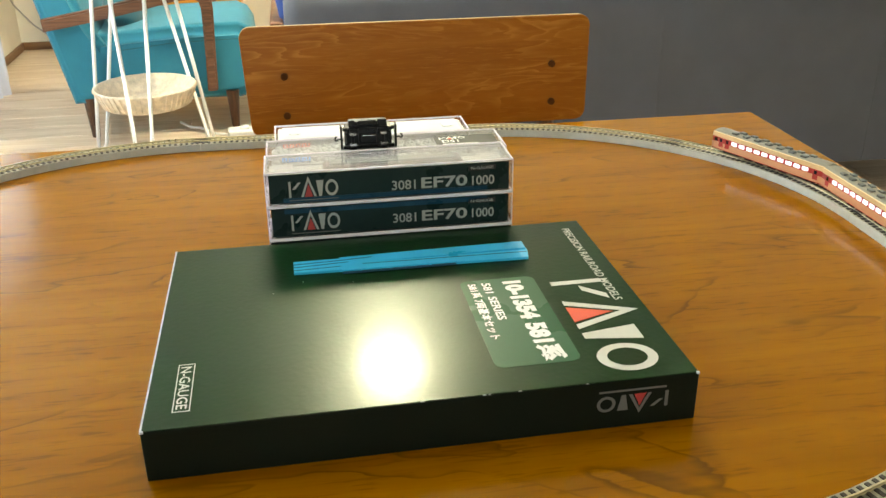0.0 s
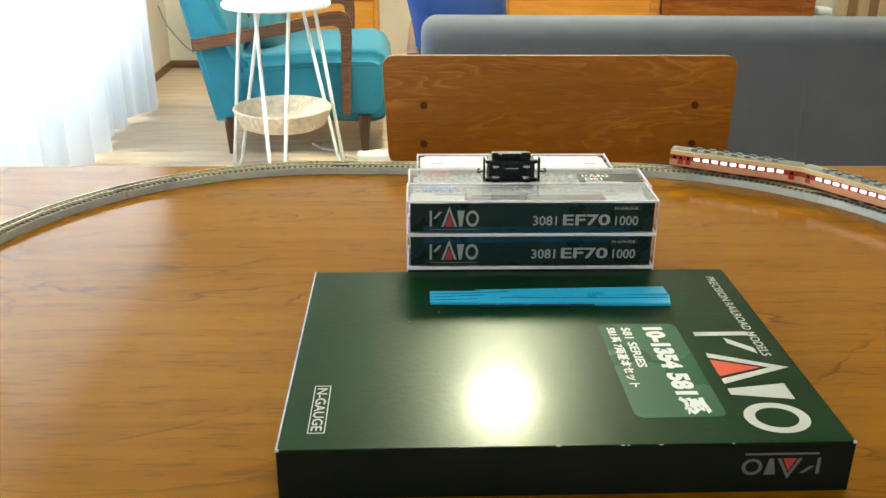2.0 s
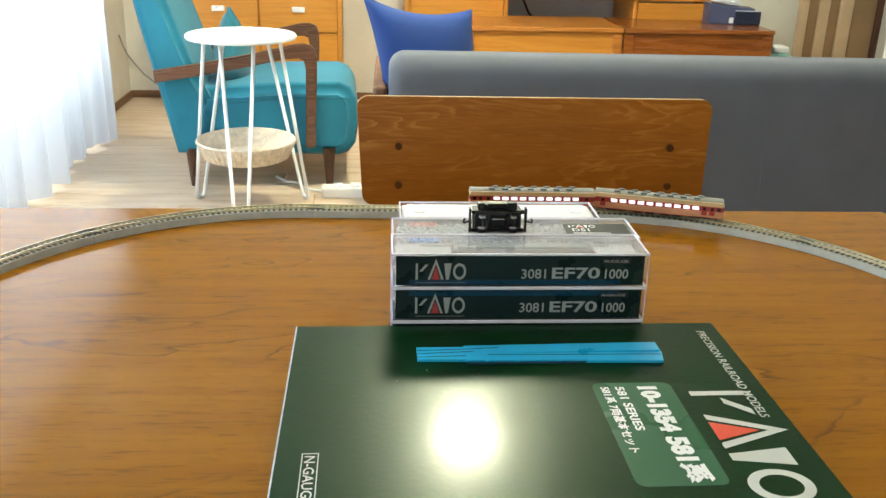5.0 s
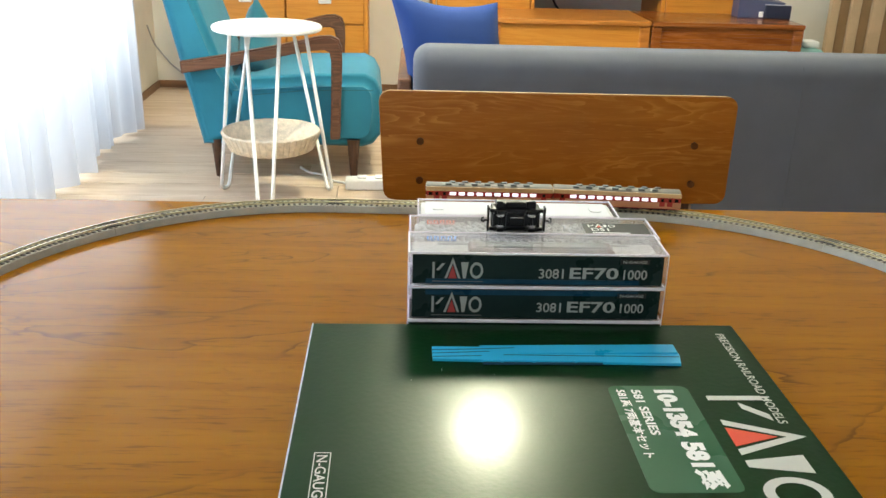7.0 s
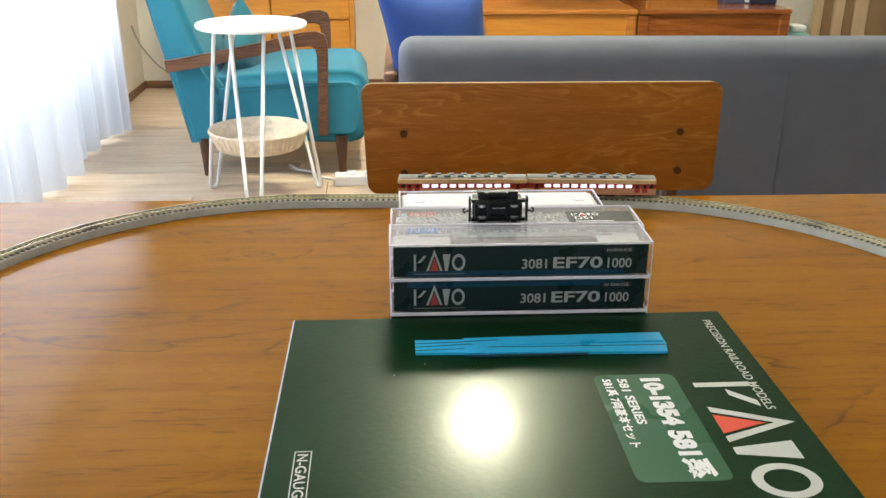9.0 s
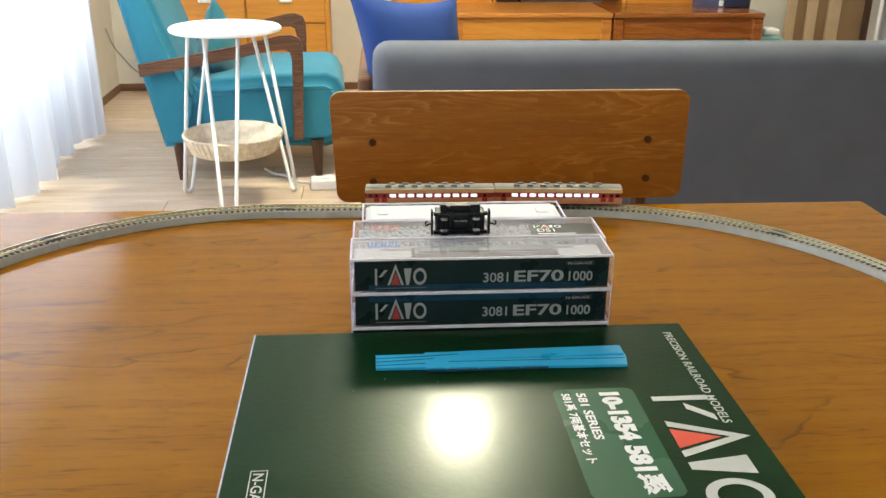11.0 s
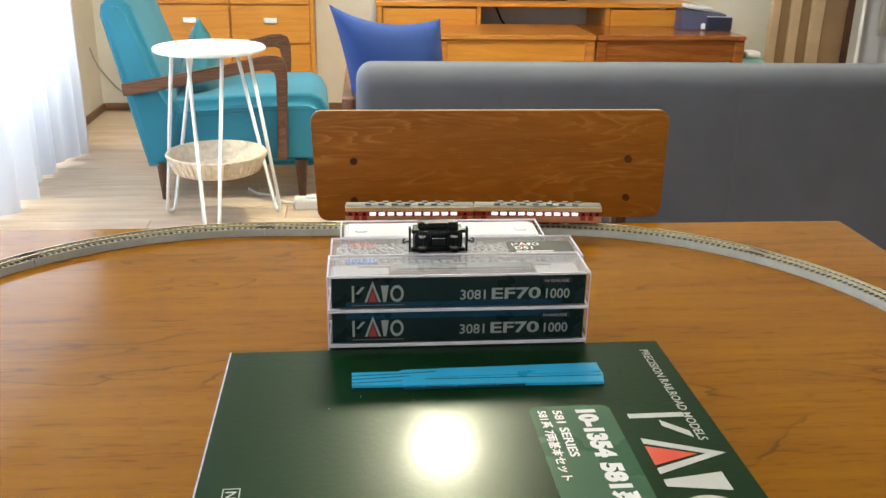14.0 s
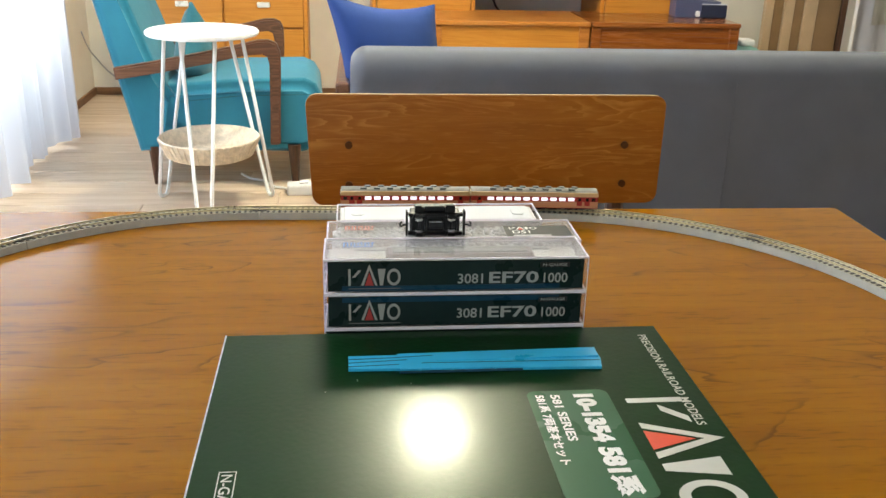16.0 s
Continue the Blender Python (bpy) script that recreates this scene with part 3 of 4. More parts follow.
# ---- the dining table and the chair ----
def dining_table():
    ob = thing("dining_table", pose(-0.12, -0.02, 0, 0, 0, -0.75), "large glossy orange-brown wooden dining table", "table")
    hw, y0, y1 = 0.783, -0.46, 0.403
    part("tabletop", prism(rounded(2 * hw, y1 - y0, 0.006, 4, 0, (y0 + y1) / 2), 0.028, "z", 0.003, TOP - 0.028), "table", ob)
    for x0, x1, ya, yb in ((-0.68, 0.68, 0.31, 0.33), (-0.68, 0.68, -0.40, -0.38), (-0.70, -0.68, -0.40, 0.33), (0.68, 0.70, -0.40, 0.33)):
        part("apron", box(x0, x1, ya, yb, TOP - 0.098, TOP - 0.029, 0.002), "edge", ob)
    for x in (-0.67, 0.67):
        for y in (-0.37, 0.30):
            part("leg", disc(0.018, 0, TOP - 0.029, 20, 0.03, m=pose(x, y, 0)), "edge", ob)


def dining_chair():
    ob = thing("dining_chair", pose(0.275, 0.54, 0, 0, 0, -0.3), "wooden dining chair with a broad plugged backrest", "chair")
    tilt = pose(0, 0, 0.665, -5, 0, 0)
    outline = []
    for (cx, cz), a0 in (((-0.2155, 0.0215), 180), ((0.2175, 0.0215), 270), ((0.2215, 0.1365), 0), ((-0.2215, 0.1365), 90)):
        outline += [(cx + 0.0145 * math.cos(radians(a0 + 18 * k)), cz + 0.0145 * math.sin(radians(a0 + 18 * k))) for k in range(6)]
    back = part("backrest", prism(outline, 0.003, "y", 0.0012), "chair", ob, at=tilt)
    # Pale core; its tone also paints in window light on the top edge.
    part("plywood_core", prism([(x * 1.0012, 0.079 + (z - 0.079) * 1.003) for x, z in outline], 0.0105, "y", 0.001, 0.0028), "ply", back, "pale plywood edge, toned as if catching window light")
    part("rear_veneer", prism(outline, 0.003, "y", 0.0012, 0.0132), "chair", back)
    for x in (-0.182, 0.182):
        for z in (0.0345, 0.0865):
            part("plug", disc(0.0048, -0.0004, 0.004, 16, bevel=0.0008, m=pose(x, -0.0002, z, 90)), "plug", back, "dark round wooden plug")
    for s in (-1, 1):
        part("post", tube([(s * 0.182, 0.03, 0.0), (s * 0.182, 0.03, 0.42), (s * 0.182, 0.025, 0.62), (s * 0.182, 0.034, 0.775)], 0.013, 12), "darkwood", ob, "dark wooden back post")
        part("leg", tube([(s * 0.19, -0.36, 0), (s * 0.18, -0.34, 0.42)], 0.014, 12), "darkwood", ob)
    part("seat", prism(rounded(0.44, 0.40, 0.05, 5, 0, -0.17), 0.03, "z", 0.006, 0.415), "chair", ob)
    part("rail", box(-0.18, 0.18, -0.01, 0.01, 0.36, 0.41, 0.003), "darkwood", ob)


# ---- the model railway ----
RAD, RUN, SIDE = 0.315, 0.2977, 0.0654
OVX, OVY, OVT = 0.1311, 0.0081, -0.0356
LEGS = [math.pi / 2 * RAD, RUN, math.pi / 2 * RAD, SIDE] * 2


def along(s):
    """Place and heading on the track's middle line, s metres round from the start of its far right curve."""
    s %= sum(LEGS)
    x, y, a = RUN / 2 + RAD, SIDE / 2, math.pi / 2
    for i, length in enumerate(LEGS):
        d = min(s, length)
        if i % 2 == 0:
            x, y = x - RAD * math.sin(a) + RAD * math.sin(a + d / RAD), y + RAD * math.cos(a) - RAD * math.cos(a + d / RAD)
            a += d / RAD
        else:
            x, y = x + d * math.cos(a), y + d * math.sin(a)
        s -= d
        if s <= 1e-9:
            break
    c, t = math.cos(OVT), math.sin(OVT)
    return OVX + x * c - y * t, OVY + x * t + y * c, a + OVT


def sweep(s0, s1, profile, steps, origin):
    """A profile of (across, up) pushed along the track."""
    bm = bmesh.new()
    rings = []
    for k in range(steps + 1):
        x, y, a = along(s0 + (s1 - s0) * k / steps)
        rings.append([bm.verts.new((x - d * math.sin(a) - origin[0], y + d * math.cos(a) - origin[1], h)) for d, h in profile])
    n = len(profile)
    for a, b in zip(rings, rings[1:]):
        for k in range(n):
            bm.faces.new((a[k], b[k], b[(k + 1) % n], a[(k + 1) % n]))
    bm.faces.new(rings[0]), bm.faces.new(rings[-1][::-1])
    bmesh.ops.recalc_face_normals(bm, faces=bm.faces[:])
    return bm


def track():
    sleeper = mesh_of("sleeper", box(-0.0013, 0.0013, -0.0102, 0.0102, 0.0074, 0.0085), "sleeper")
    cuts, s = [], 0.0
    for i, length in enumerate(LEGS):
        parts = 2 if i % 4 != 3 else 1
        for k in range(parts):
            cuts.append((s + length * k / parts, s + length * (k + 1) / parts, i % 2 == 0))
        s += length
    for s0, s1, bent in cuts:
        x, y, a = along((s0 + s1) / 2)
        kind = "curved" if bent else "straight"
        ob = thing("track_section", pose(x, y, TOP), kind + " model railway track on a grey moulded roadbed", "model track", "track sections of the oval")
        steps = 12 if bent else 2
        gap = 0.0003
        part("roadbed", sweep(s0 + gap, s1 - gap, [(-0.0125, 0), (-0.0125, 0.0016), (-0.0117, 0.0072), (0.0117, 0.0072), (0.0125, 0.0016), (0.0125, 0)], steps, (x, y)), "bed", ob)
        part("ballast", sweep(s0 + gap, s1 - gap, [(-0.0113, 0.0072), (-0.0110, 0.0077), (0.0110, 0.0077), (0.0113, 0.0072)], steps, (x, y)), "ballast", ob)
        for d in (-0.0048, 0.0048):
            part("rail", sweep(s0 + gap, s1 - gap, [(d - 0.0008, 0.0083), (d - 0.0003, 0.0089), (d - 0.0006, 0.0104), (d + 0.0006, 0.0104), (d + 0.0003, 0.0089), (d + 0.0008, 0.0083)], steps, (x, y)), "rail", ob)
        for s in (s0 + 0.004, s1 - 0.004):
            px, py, pa = along(s)
            part("joiner", box(-0.004, 0.004, -0.0068, 0.0068, 0.0076, 0.0088, 0.0004, m=pose(px - x, py - y, 0, 0, 0, math.degrees(pa))), "black", ob)
        n = max(2, round((s1 - s0) / 0.0062))
        for k in range(n):
            px, py, pa = along(s0 + (k + 0.5) * (s1 - s0) / n)
            o = new("sleeper", sleeper)
            o.parent = ob
            o.matrix_basis = pose(px - x, py - y, 0, 0, 0, math.degrees(pa))


CAR, PITCH = 0.1405, 0.1426


def railcar(lead):
    ob = thing("railcar", pose(0, 0, 0), "cream and red model railcar with lit windows", "model train", "cars of the model train")
    h, w = CAR / 2, 0.0094
    z0 = 0.0128          # lower edge of the body above the table
    prof = [(-w, z0), (-w, 0.0255), (-w + 0.0004, 0.0282), (w - 0.0004, 0.0282), (w, 0.0255), (w, z0)]
    part("body", prism(prof, CAR, "x", 0.0004, -h), "carred", ob, "red painted car body")
    for s in (-1, 1):
        y0, y1 = sorted((s * w, s * (w + 0.0003)))
        part("lower_band", box(-h, h, y0, y1, z0, 0.0197, 0.0001), "salmon", ob, "cream lower band")
        part("upper_band", box(-h, h, y0, y1, 0.0252, 0.0278, 0.0001), "cream", ob, "cream band under the roof")
    roof = [(-w - 0.0002, 0.0279), (-w + 0.0004, 0.0294), (-w * 0.62, 0.0312), (0, 0.0318), (w * 0.62, 0.0312), (w - 0.0004, 0.0294), (w + 0.0002, 0.0279)]
    part("roof", prism(roof, CAR, "x", 0.0003, -h), "roof", ob, "grey painted roof")
    for s in (-1, 1):
        y0, y1 = sorted((s * (w - 0.0016), s * (w + 0.0004)))
        part("gutter", box(-h, h, y0, y1, 0.0276, 0.0299, 0.0003), "cream", ob, "cream roof edge")
    turn = 1 if lead else -1
    for k in range(7):
        x = turn * (-0.0435 + 0.0145 * k)
        for s in (-1, 1):
            part("roof_unit", box(x + s * 0.0022 - 0.0034, x + s * 0.0022 + 0.0034, s * 0.0036 - 0.0024, s * 0.0036 + 0.0024, 0.0306, 0.0330, 0.0005), "unit", ob, "dark grey roof unit")
    wx = [turn * (-0.0407 + 0.0099 * k) for k in range(10)]
    for s in (-1, 1):
        y0, y1 = sorted((s * w, s * (w + 0.0004)))
        for x in wx:
            part("window", prism(rounded(0.0070, 0.0036, 0.0007, 2, x, 0.0224), y1 - y0, "y", at=y0), "lit", ob, "lit white window")
        for x in (turn * -0.0500, turn * -0.0585, turn * 0.0605):
            door = part("door", box(x - 0.0030, x + 0.0030, *sorted((s * w, s * (w + 0.00035))), 0.0150, 0.0250, 0.0001), "carred", ob, "red door")
            part("door_window", box(x - 0.0016, x + 0.0016, *sorted((s * w, s * (w + 0.0006))), 0.0205, 0.0240), "darkglass", door)
        x = turn * -0.0655
        part("cab_window", box(x - 0.0020, x + 0.0020, y0, y1, 0.0205, 0.0240), "darkglass", ob)
        part("skirt", box(-h, h, *sorted((s * (w - 0.0006), s * w)), z0 - 0.0008, z0, 0.0001), "carred", ob, "red lower edge")
    for s in (-1, 1):
        x0, x1 = sorted((s * h, s * (h + 0.0005)))
        part("end_band", box(x0, x1, -w, w, z0, 0.0197, 0.0001), "salmon", ob)
        part("end_top", box(x0, x1, -w + 0.0004, w - 0.0004, 0.0252, 0.0279, 0.0001), "cream", ob)
        for y in (-0.0055, 0.0055):
            part("end_window", box(x0, x1 if s > 0 else x1, y - 0.0022, y + 0.0022, 0.0205, 0.0242), "darkglass", ob)
        part("gangway", box(s * h - 0.0006, s * h + 0.0009, -0.0028, 0.0028, z0, 0.0246, 0.0002), "carred", ob)
        part("coupler", box(s * (h + 0.0001) - 0.0012, s * (h + 0.0001) + 0.0012, -0.001, 0.001, 0.0105, 0.0125), "black", ob)
    part("underframe", box(-h + 0.004, h - 0.004, -0.007, 0.007, 0.0108, 0.0129), "black", ob, "black underframe")
    for k, x in enumerate((-0.022, -0.008, 0.008, 0.021)):
        part("equipment_box", box(x - 0.005, x + 0.005, -0.0082, 0.0082, 0.0098, 0.0126, 0.0004), "black", ob)
    for s in (-1, 1):
        bogie = part("bogie", box(s * 0.046 - 0.011, s * 0.046 + 0.011, -0.0078, 0.0078, 0.0102, 0.0122, 0.0005), "black", ob)
        for dx in (-0.007, 0.007):
            part("wheelset", disc(0.0028, -0.0052, 0.0052, 14, m=pose(s * 0.046 + dx, 0, 0.0114, 90)), "steel", bogie)
    if lead:
        for y in (-0.006, 0.006):
            part("headlight", disc(0.0008, 0, 0.0006, 10, m=pose(-h - 0.0004, y, 0.0265, 0, -90)), "white", ob)
    return ob


# ---- things on the table ----
BW, BD, BH = 0.3184, 0.2357, 0.0327
FLAT = Matrix.Rotation(radians(-90), 4, "Z")


def down(x, y, z):
    """Writing that reads towards the table's front edge."""
    return Matrix.Translation((x, y, z)) @ FLAT


def book_box():
    ob = thing("train_box", pose(0, -BD, TOP), "flat dark green card box for model trains", "box")
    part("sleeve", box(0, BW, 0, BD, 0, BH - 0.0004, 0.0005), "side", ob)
    part("cover", box(0.0005, BW - 0.0005, 0.0005, BD - 0.0005, BH - 0.0004, BH, 0.0001), "green", ob, "glossy dark green card cover")
    bm = box(-0.0003, 0.0009, 0.0008, BD, BH - 0.0012, BH + 0.0002, 0.0003)
    part("left_edge_wear", bm, "worn", ob, "pale worn card edge")
    rng = random.Random(3)
    for k in range(5):
        x = rng.uniform(0.15, BW - 0.01)
        part("edge_nick", box(x, x + rng.uniform(0.0008, 0.003), -0.0001, 0.0004, BH - 0.0002, BH + 0.00005), "worn", ob)
    for x in (0.0, BW - 0.0016):
        part("worn_corner", box(x - 0.0002, x + 0.0018, -0.0002, 0.0014, BH - 0.0014, BH + 0.0002, 0.0003), "worn", ob, "pale worn card corner")
    for x, y, w, d in ((0.093, 0.163, 0.0005, 0.0030), (0.072, 0.150, 0.0008, 0.0006), (0.128, 0.158, 0.0006, 0.0007)):
        part("scuff", box(x, x + w, y, y + d, BH, BH + 0.0001), "dull", ob)
    z = BH + 0.0002
    F = BD
    emblem(ob, down(0.2645, F - 0.106, z), 0.121, 0.047, "print", "red")
    writing("slogan", "PRECISION RAILROAD MODELS", 0.124, 0.0062, "print", ob, down(0.3005, F - 0.0155, z))
    part("label_plate", prism(rounded(0.0535, 0.1165, 0.006, 5, 0.2285, F - 0.1512), 0.0002, "z", at=BH), "label", ob, "pale green label with rounded corners")
    z += 0.0002
    writing("set_number", "10-1354", 0.056, 0.0135, "labelprint", ob, down(0.2315, F - 0.0985, z), bold=0.07)
    writing("series_number", "581系", 0.0475, 0.0172, "labelprint", ob, down(0.2305, F - 0.160, z), bold=0.06)
    writing("series_line", "581 SERIES", 0.054, 0.0062, "labelprint", ob, down(0.2165, F - 0.0985, z), bold=0.03)
    writing("set_line", "581系 7両基本セット", 0.078, 0.0072, "labelprint", ob, down(0.2062, F - 0.0985, z), bold=0.03)
    part("gauge_frame", frame_bm(0.0505, 0.0098, 0.0006, 0.0001), "print", ob, at=Matrix.Translation((0.0203, F - 0.195, BH + 0.0001)) @ FLAT)
    writing("gauge_writing", "N-GAUGE", 0.045, 0.0062, "print", ob, down(0.0171, F - 0.1727, BH + 0.0002))
    front = Matrix.Translation((0.3, -0.0002, 0.0225)) @ Matrix.Rotation(radians(90), 4, "X") @ Matrix.Rotation(radians(180), 4, "Z")
    # Emblem inks dimmed along with the shade painted into this side.
    emblem(ob, front, 0.044, 0.0135, "faint", "dullred", "side_emblem")
    bars(ob, Matrix.Translation((0.2985, -0.0002, 0.0262)) @ Matrix.Rotation(radians(90), 4, "X") @ Matrix.Rotation(radians(180), 4, "Z"), [(0, 0, 0.0415, 0.0013)], "faint")


def model_case(name, m, w, d, h, label, fill):
    """A clear plastic case with pale rims; fill says what shows in it."""
    ob = thing(name, m, label, "model case")
    t = 0.0012
    if fill == "plain":
        part("card_sleeve", box(t, w - t, t, d - t, 0.001, h - 0.001, 0.001), "card", ob, "dark green card sleeve")
    shell = None if fill == "front" else box(0, w, 0, t * 0.6, 0.001, h)
    for x0, x1, y0, y1 in ((0, w, d - t * 0.6, d), (0, t * 0.6, t * 0.6, d - t * 0.6), (w - t * 0.6, w, t * 0.6, d - t * 0.6)):
        shell = box(x0, x1, y0, y1, 0.001, h, bm=shell)
    s = part("shell", shell, "clear", ob, "clear plastic side walls")
    s.visible_shadow = False
    if fill == "open":
        lid = part("inner_lip", box(0.0015, w - 0.0015, 0.0015, 0.0021, h - 0.004, h), "clear", ob)
    else:
        lid = part("lid", box(0.0005, w - 0.0005, 0.0005, d - 0.0005, h - 0.0006, h), "thinlid" if name.startswith("steam") else "lid", ob, "clear plastic lid")
    lid.visible_shadow = False
    r = 0.0011
    rim = None
    for z0 in (0.0, h - r):
        for x0, x1, y0, y1 in ((-0.0003, w + 0.0003, -0.0003, r), (-0.0003, w + 0.0003, d - r, d + 0.0003), (-0.0003, r, r, d - r), (w - r, w + 0.0003, r, d - r)):
            rim = box(x0, x1, y0, y1, z0, z0 + r + 0.0003, 0.0003, bm=rim)
    for x in (-0.0003, w - r * 0.4):
        for y in (-0.0003, d - r * 0.8):
            rim = box(x, x + 0.6 * r, y, y + 0.6 * r, r, h - r, 0.0002, bm=rim)
    part("rim", rim, "rim", ob, "pale frosted plastic rim")
    return ob


TURN = -0.6
# a line of thin pen strokes, underlined
STROKES = [(0.0026 * k, 0.0006 * (k % 3), 0.0009, 0.0062 + 0.0008 * (k % 2)) for k in range(9)] + [(0.0026 * k, 0.0064 - 0.0034 * (k % 2), 0.0022, 0.0008) for k in range(0, 9, 2)] + [(0.0, -0.0016, 0.022, 0.0006)]


def cases():
    ang = pose(0.0709, 0.0005, 0, 0, 0, TURN)

    def put(x, y, z):
        return ang @ Matrix.Translation((x, y, z))

    W, D, h = 0.1922, 0.0436, 0.0274
    z0 = TOP + 0.0352
    model_case("model_case", put(0, 0, TOP), W, D, 0.035, "clear model case with a dark card, bottom of stack", "plain")
    upright = Matrix.Rotation(radians(90), 4, "X")
    for k, up in ((0, False), (1, True)):
        zz = z0 + k * (h + 0.0001)
        ob = model_case("locomotive_case", put(0, 0, zz), W, D, h, "clear locomotive case with a dark green printed card", "front")
        part("front_card", box(0.0028, W - 0.0028, 0.0016, 0.0024, 0.0022, h - 0.0022), "card", ob, "dark green printed front card")
        # The card's bluish reflection, laid on as a flat strip.
        part("card_band", box(0.0128, W - 0.02, 0.0012, 0.0016, *((0.0024, 0.0062) if up else (h - 0.0065, h - 0.0026))), "cardglint", ob, "bluish reflection painted as a band on the card")
        mark = lambda x, z: Matrix.Translation((x, 0.0010, z)) @ upright
        emblem(ob, mark(0.0175, 0.0068), 0.0375, 0.0165, "dull", "dullred")
        bars(ob, mark(0.0175, 0.0040), [(0, 0, 0.0375, 0.0007)], "faint")
        writing("number", "3081", 0.0185, 0.0078, "dull", ob, mark(0.0965, 0.0073))
        writing("class_name", "EF70", 0.0365, 0.0092, "dull", ob, mark(0.1195, 0.0072), bold=0.022)
        writing("sub_number", "1000", 0.0178, 0.0078, "dull", ob, mark(0.1598, 0.0072))
        part("gauge_plate", box(0.1568, 0.1788, 0.0012, 0.0015, 0.0193, 0.0233), "darkgrey", ob)
        writing("gauge_writing", "N-GAUGE", 0.018, 0.0022, "dull", ob, mark(0.1588, 0.0202))
        part("tray", box(0.003, W - 0.003, 0.0030, D - 0.003, 0.002, h - 0.007, 0.001), "tray", ob, "grey inner tray")
        if up:
            loco = part("locomotive", box(0.045, 0.155, 0.013, 0.031, h - 0.0075, h - 0.002, 0.002), "maroon", ob, "dark red model locomotive lying in its tray")
            part("locomotive_roof", box(0.050, 0.150, 0.0165, 0.0275, h - 0.002, h - 0.0009, 0.0004), "unit", loco)
            for x in (0.030, 0.128):
                part("bogie", box(x, x + 0.030, 0.0105, 0.0150, h - 0.0078, h - 0.0045, 0.0008), "unit", loco, "dark grey bogie")
            part("underframe", box(0.064, 0.124, 0.0100, 0.0132, h - 0.0078, h - 0.0060, 0.0006), "unit", loco)
            part("tray_slot", box(0.022, 0.170, 0.0345, 0.0375, h - 0.0072, h - 0.0064, 0.0003), "grey", ob, "slot in the tray")
            bars(ob, Matrix.Translation((0.014, 0.0265, h + 0.0002)), STROKES, "blueink")
    # the second row
    y2, h2 = 0.0448, 0.0258
    model_case("model_case", put(0.002, y2, TOP), W + 0.002, 0.046, 0.0345, "clear model case with a dark card, bottom of stack", "plain")
    model_case("model_case", put(0.002, y2, TOP + 0.0347), W + 0.002, 0.046, h2, "clear model case with a dark card", "plain")
    zt = TOP + 0.0347 + h2 + 0.0002
    W2, D2 = W + 0.004, 0.048
    ob = model_case("steam_locomotive_case", put(0.001, y2, zt), W2, D2, h2, "clear model case lined with bubble wrap", "front")
    part("tray", box(0.004, W2 - 0.004, 0.004, D2 - 0.004, 0.002, h2 - 0.006, 0.001), "foam", ob, "white foam tray")
    bub = bmesh.new()
    rng = random.Random(11)
    dome = bmesh.new()
    bmesh.ops.create_uvsphere(dome, u_segments=8, v_segments=5, radius=1)
    base = [v.co.copy() for v in dome.verts]
    faces = [[v.index for v in f.verts] for f in dome.faces]
    dome.free()
    for j in range(8):
        for i in range(33):
            x = 0.008 + i * 0.0055 + (0.0027 if j % 2 else 0) + rng.uniform(-0.0012, 0.0012)
            y = 0.0065 + j * 0.0050 + rng.uniform(-0.0011, 0.0011)
            k, rise, tip = rng.uniform(0.7, 1.3), rng.uniform(0.0008, 0.0026), rng.uniform(-0.5, 0.5)
            vs = [bub.verts.new((x + c.x * 0.0026 * k, y + c.y * 0.0023 * k, h2 - 0.0048 + c.z * rise + tip * c.x * 0.0012)) for c in base]
            for f in faces:
                bub.faces.new([vs[q] for q in f])
    tagged(part("bubble_wrap", bub, "bubble", ob, "shiny bubble wrap", smooth=True), kind="stuff")
    lab = part("case_label", box(0.140, W2 - 0.0045, 0.0035, 0.0335, h2, h2 + 0.0002), "darkgrey", ob, "grey printed case label")
    emblem(lab, Matrix.Translation((0.144, 0.024, h2 + 0.0003)), 0.022, 0.0075, "labelprint", "red", "label_emblem")
    writing("class_name", "D51", 0.014, 0.0066, "labelprint", lab, Matrix.Translation((0.1455, 0.0155, h2 + 0.0003)))
    bars(lab, Matrix.Translation((0.145, 0.0065, h2 + 0.0003)), [(0, 0, 0.036, 0.0018), (0, 0.0035, 0.030, 0.0018)], "labelprint")
    bars(ob, Matrix.Translation((0.014, 0.0285, h2 + 0.0002)), STROKES, "redink")
    # the third row
    y3 = y2 + D2 + 0.0008
    model_case("model_case", put(0.009, y3, TOP), 0.166, 0.042, 0.0345, "clear model case with a dark card, bottom of stack", "plain")
    model_case("model_case", put(0.009, y3, TOP + 0.0347), 0.166, 0.042, h2, "clear model case with a dark card", "plain")
    ob = model_case("foam_lined_case", put(0.008, y3, zt), 0.168, 0.043, h2, "open clear case lined with white foam", "open")
    part("outer_tray", box(0.0025, 0.1655, 0.0025, 0.0405, 0.002, h2 - 0.002, 0.001), "tray", ob)
    part("foam", box(0.006, 0.162, 0.005, 0.0395, h2 - 0.003, h2 - 0.0008, 0.0008), "foam", ob, "white foam sheet")
    for x in (0.012, 0.146):
        part("foam_pad", prism(rounded(0.010, 0.014, 0.003, 4, x + 0.005, 0.022), 0.0012, "z", at=h2 - 0.0012), "foam", ob)
    # a wagon chassis lying on its side on the bubble wrap case
    wz = zt + h2 + 0.0003
    wag = thing("wagon_chassis", put(0.0625, 0.0545, wz), "black two-axle model wagon lying on its side", "model wagon")
    part("body", box(0.003, 0.0415, 0.007, 0.020, 0.0005, 0.0172, 0.0008), "black", wag)
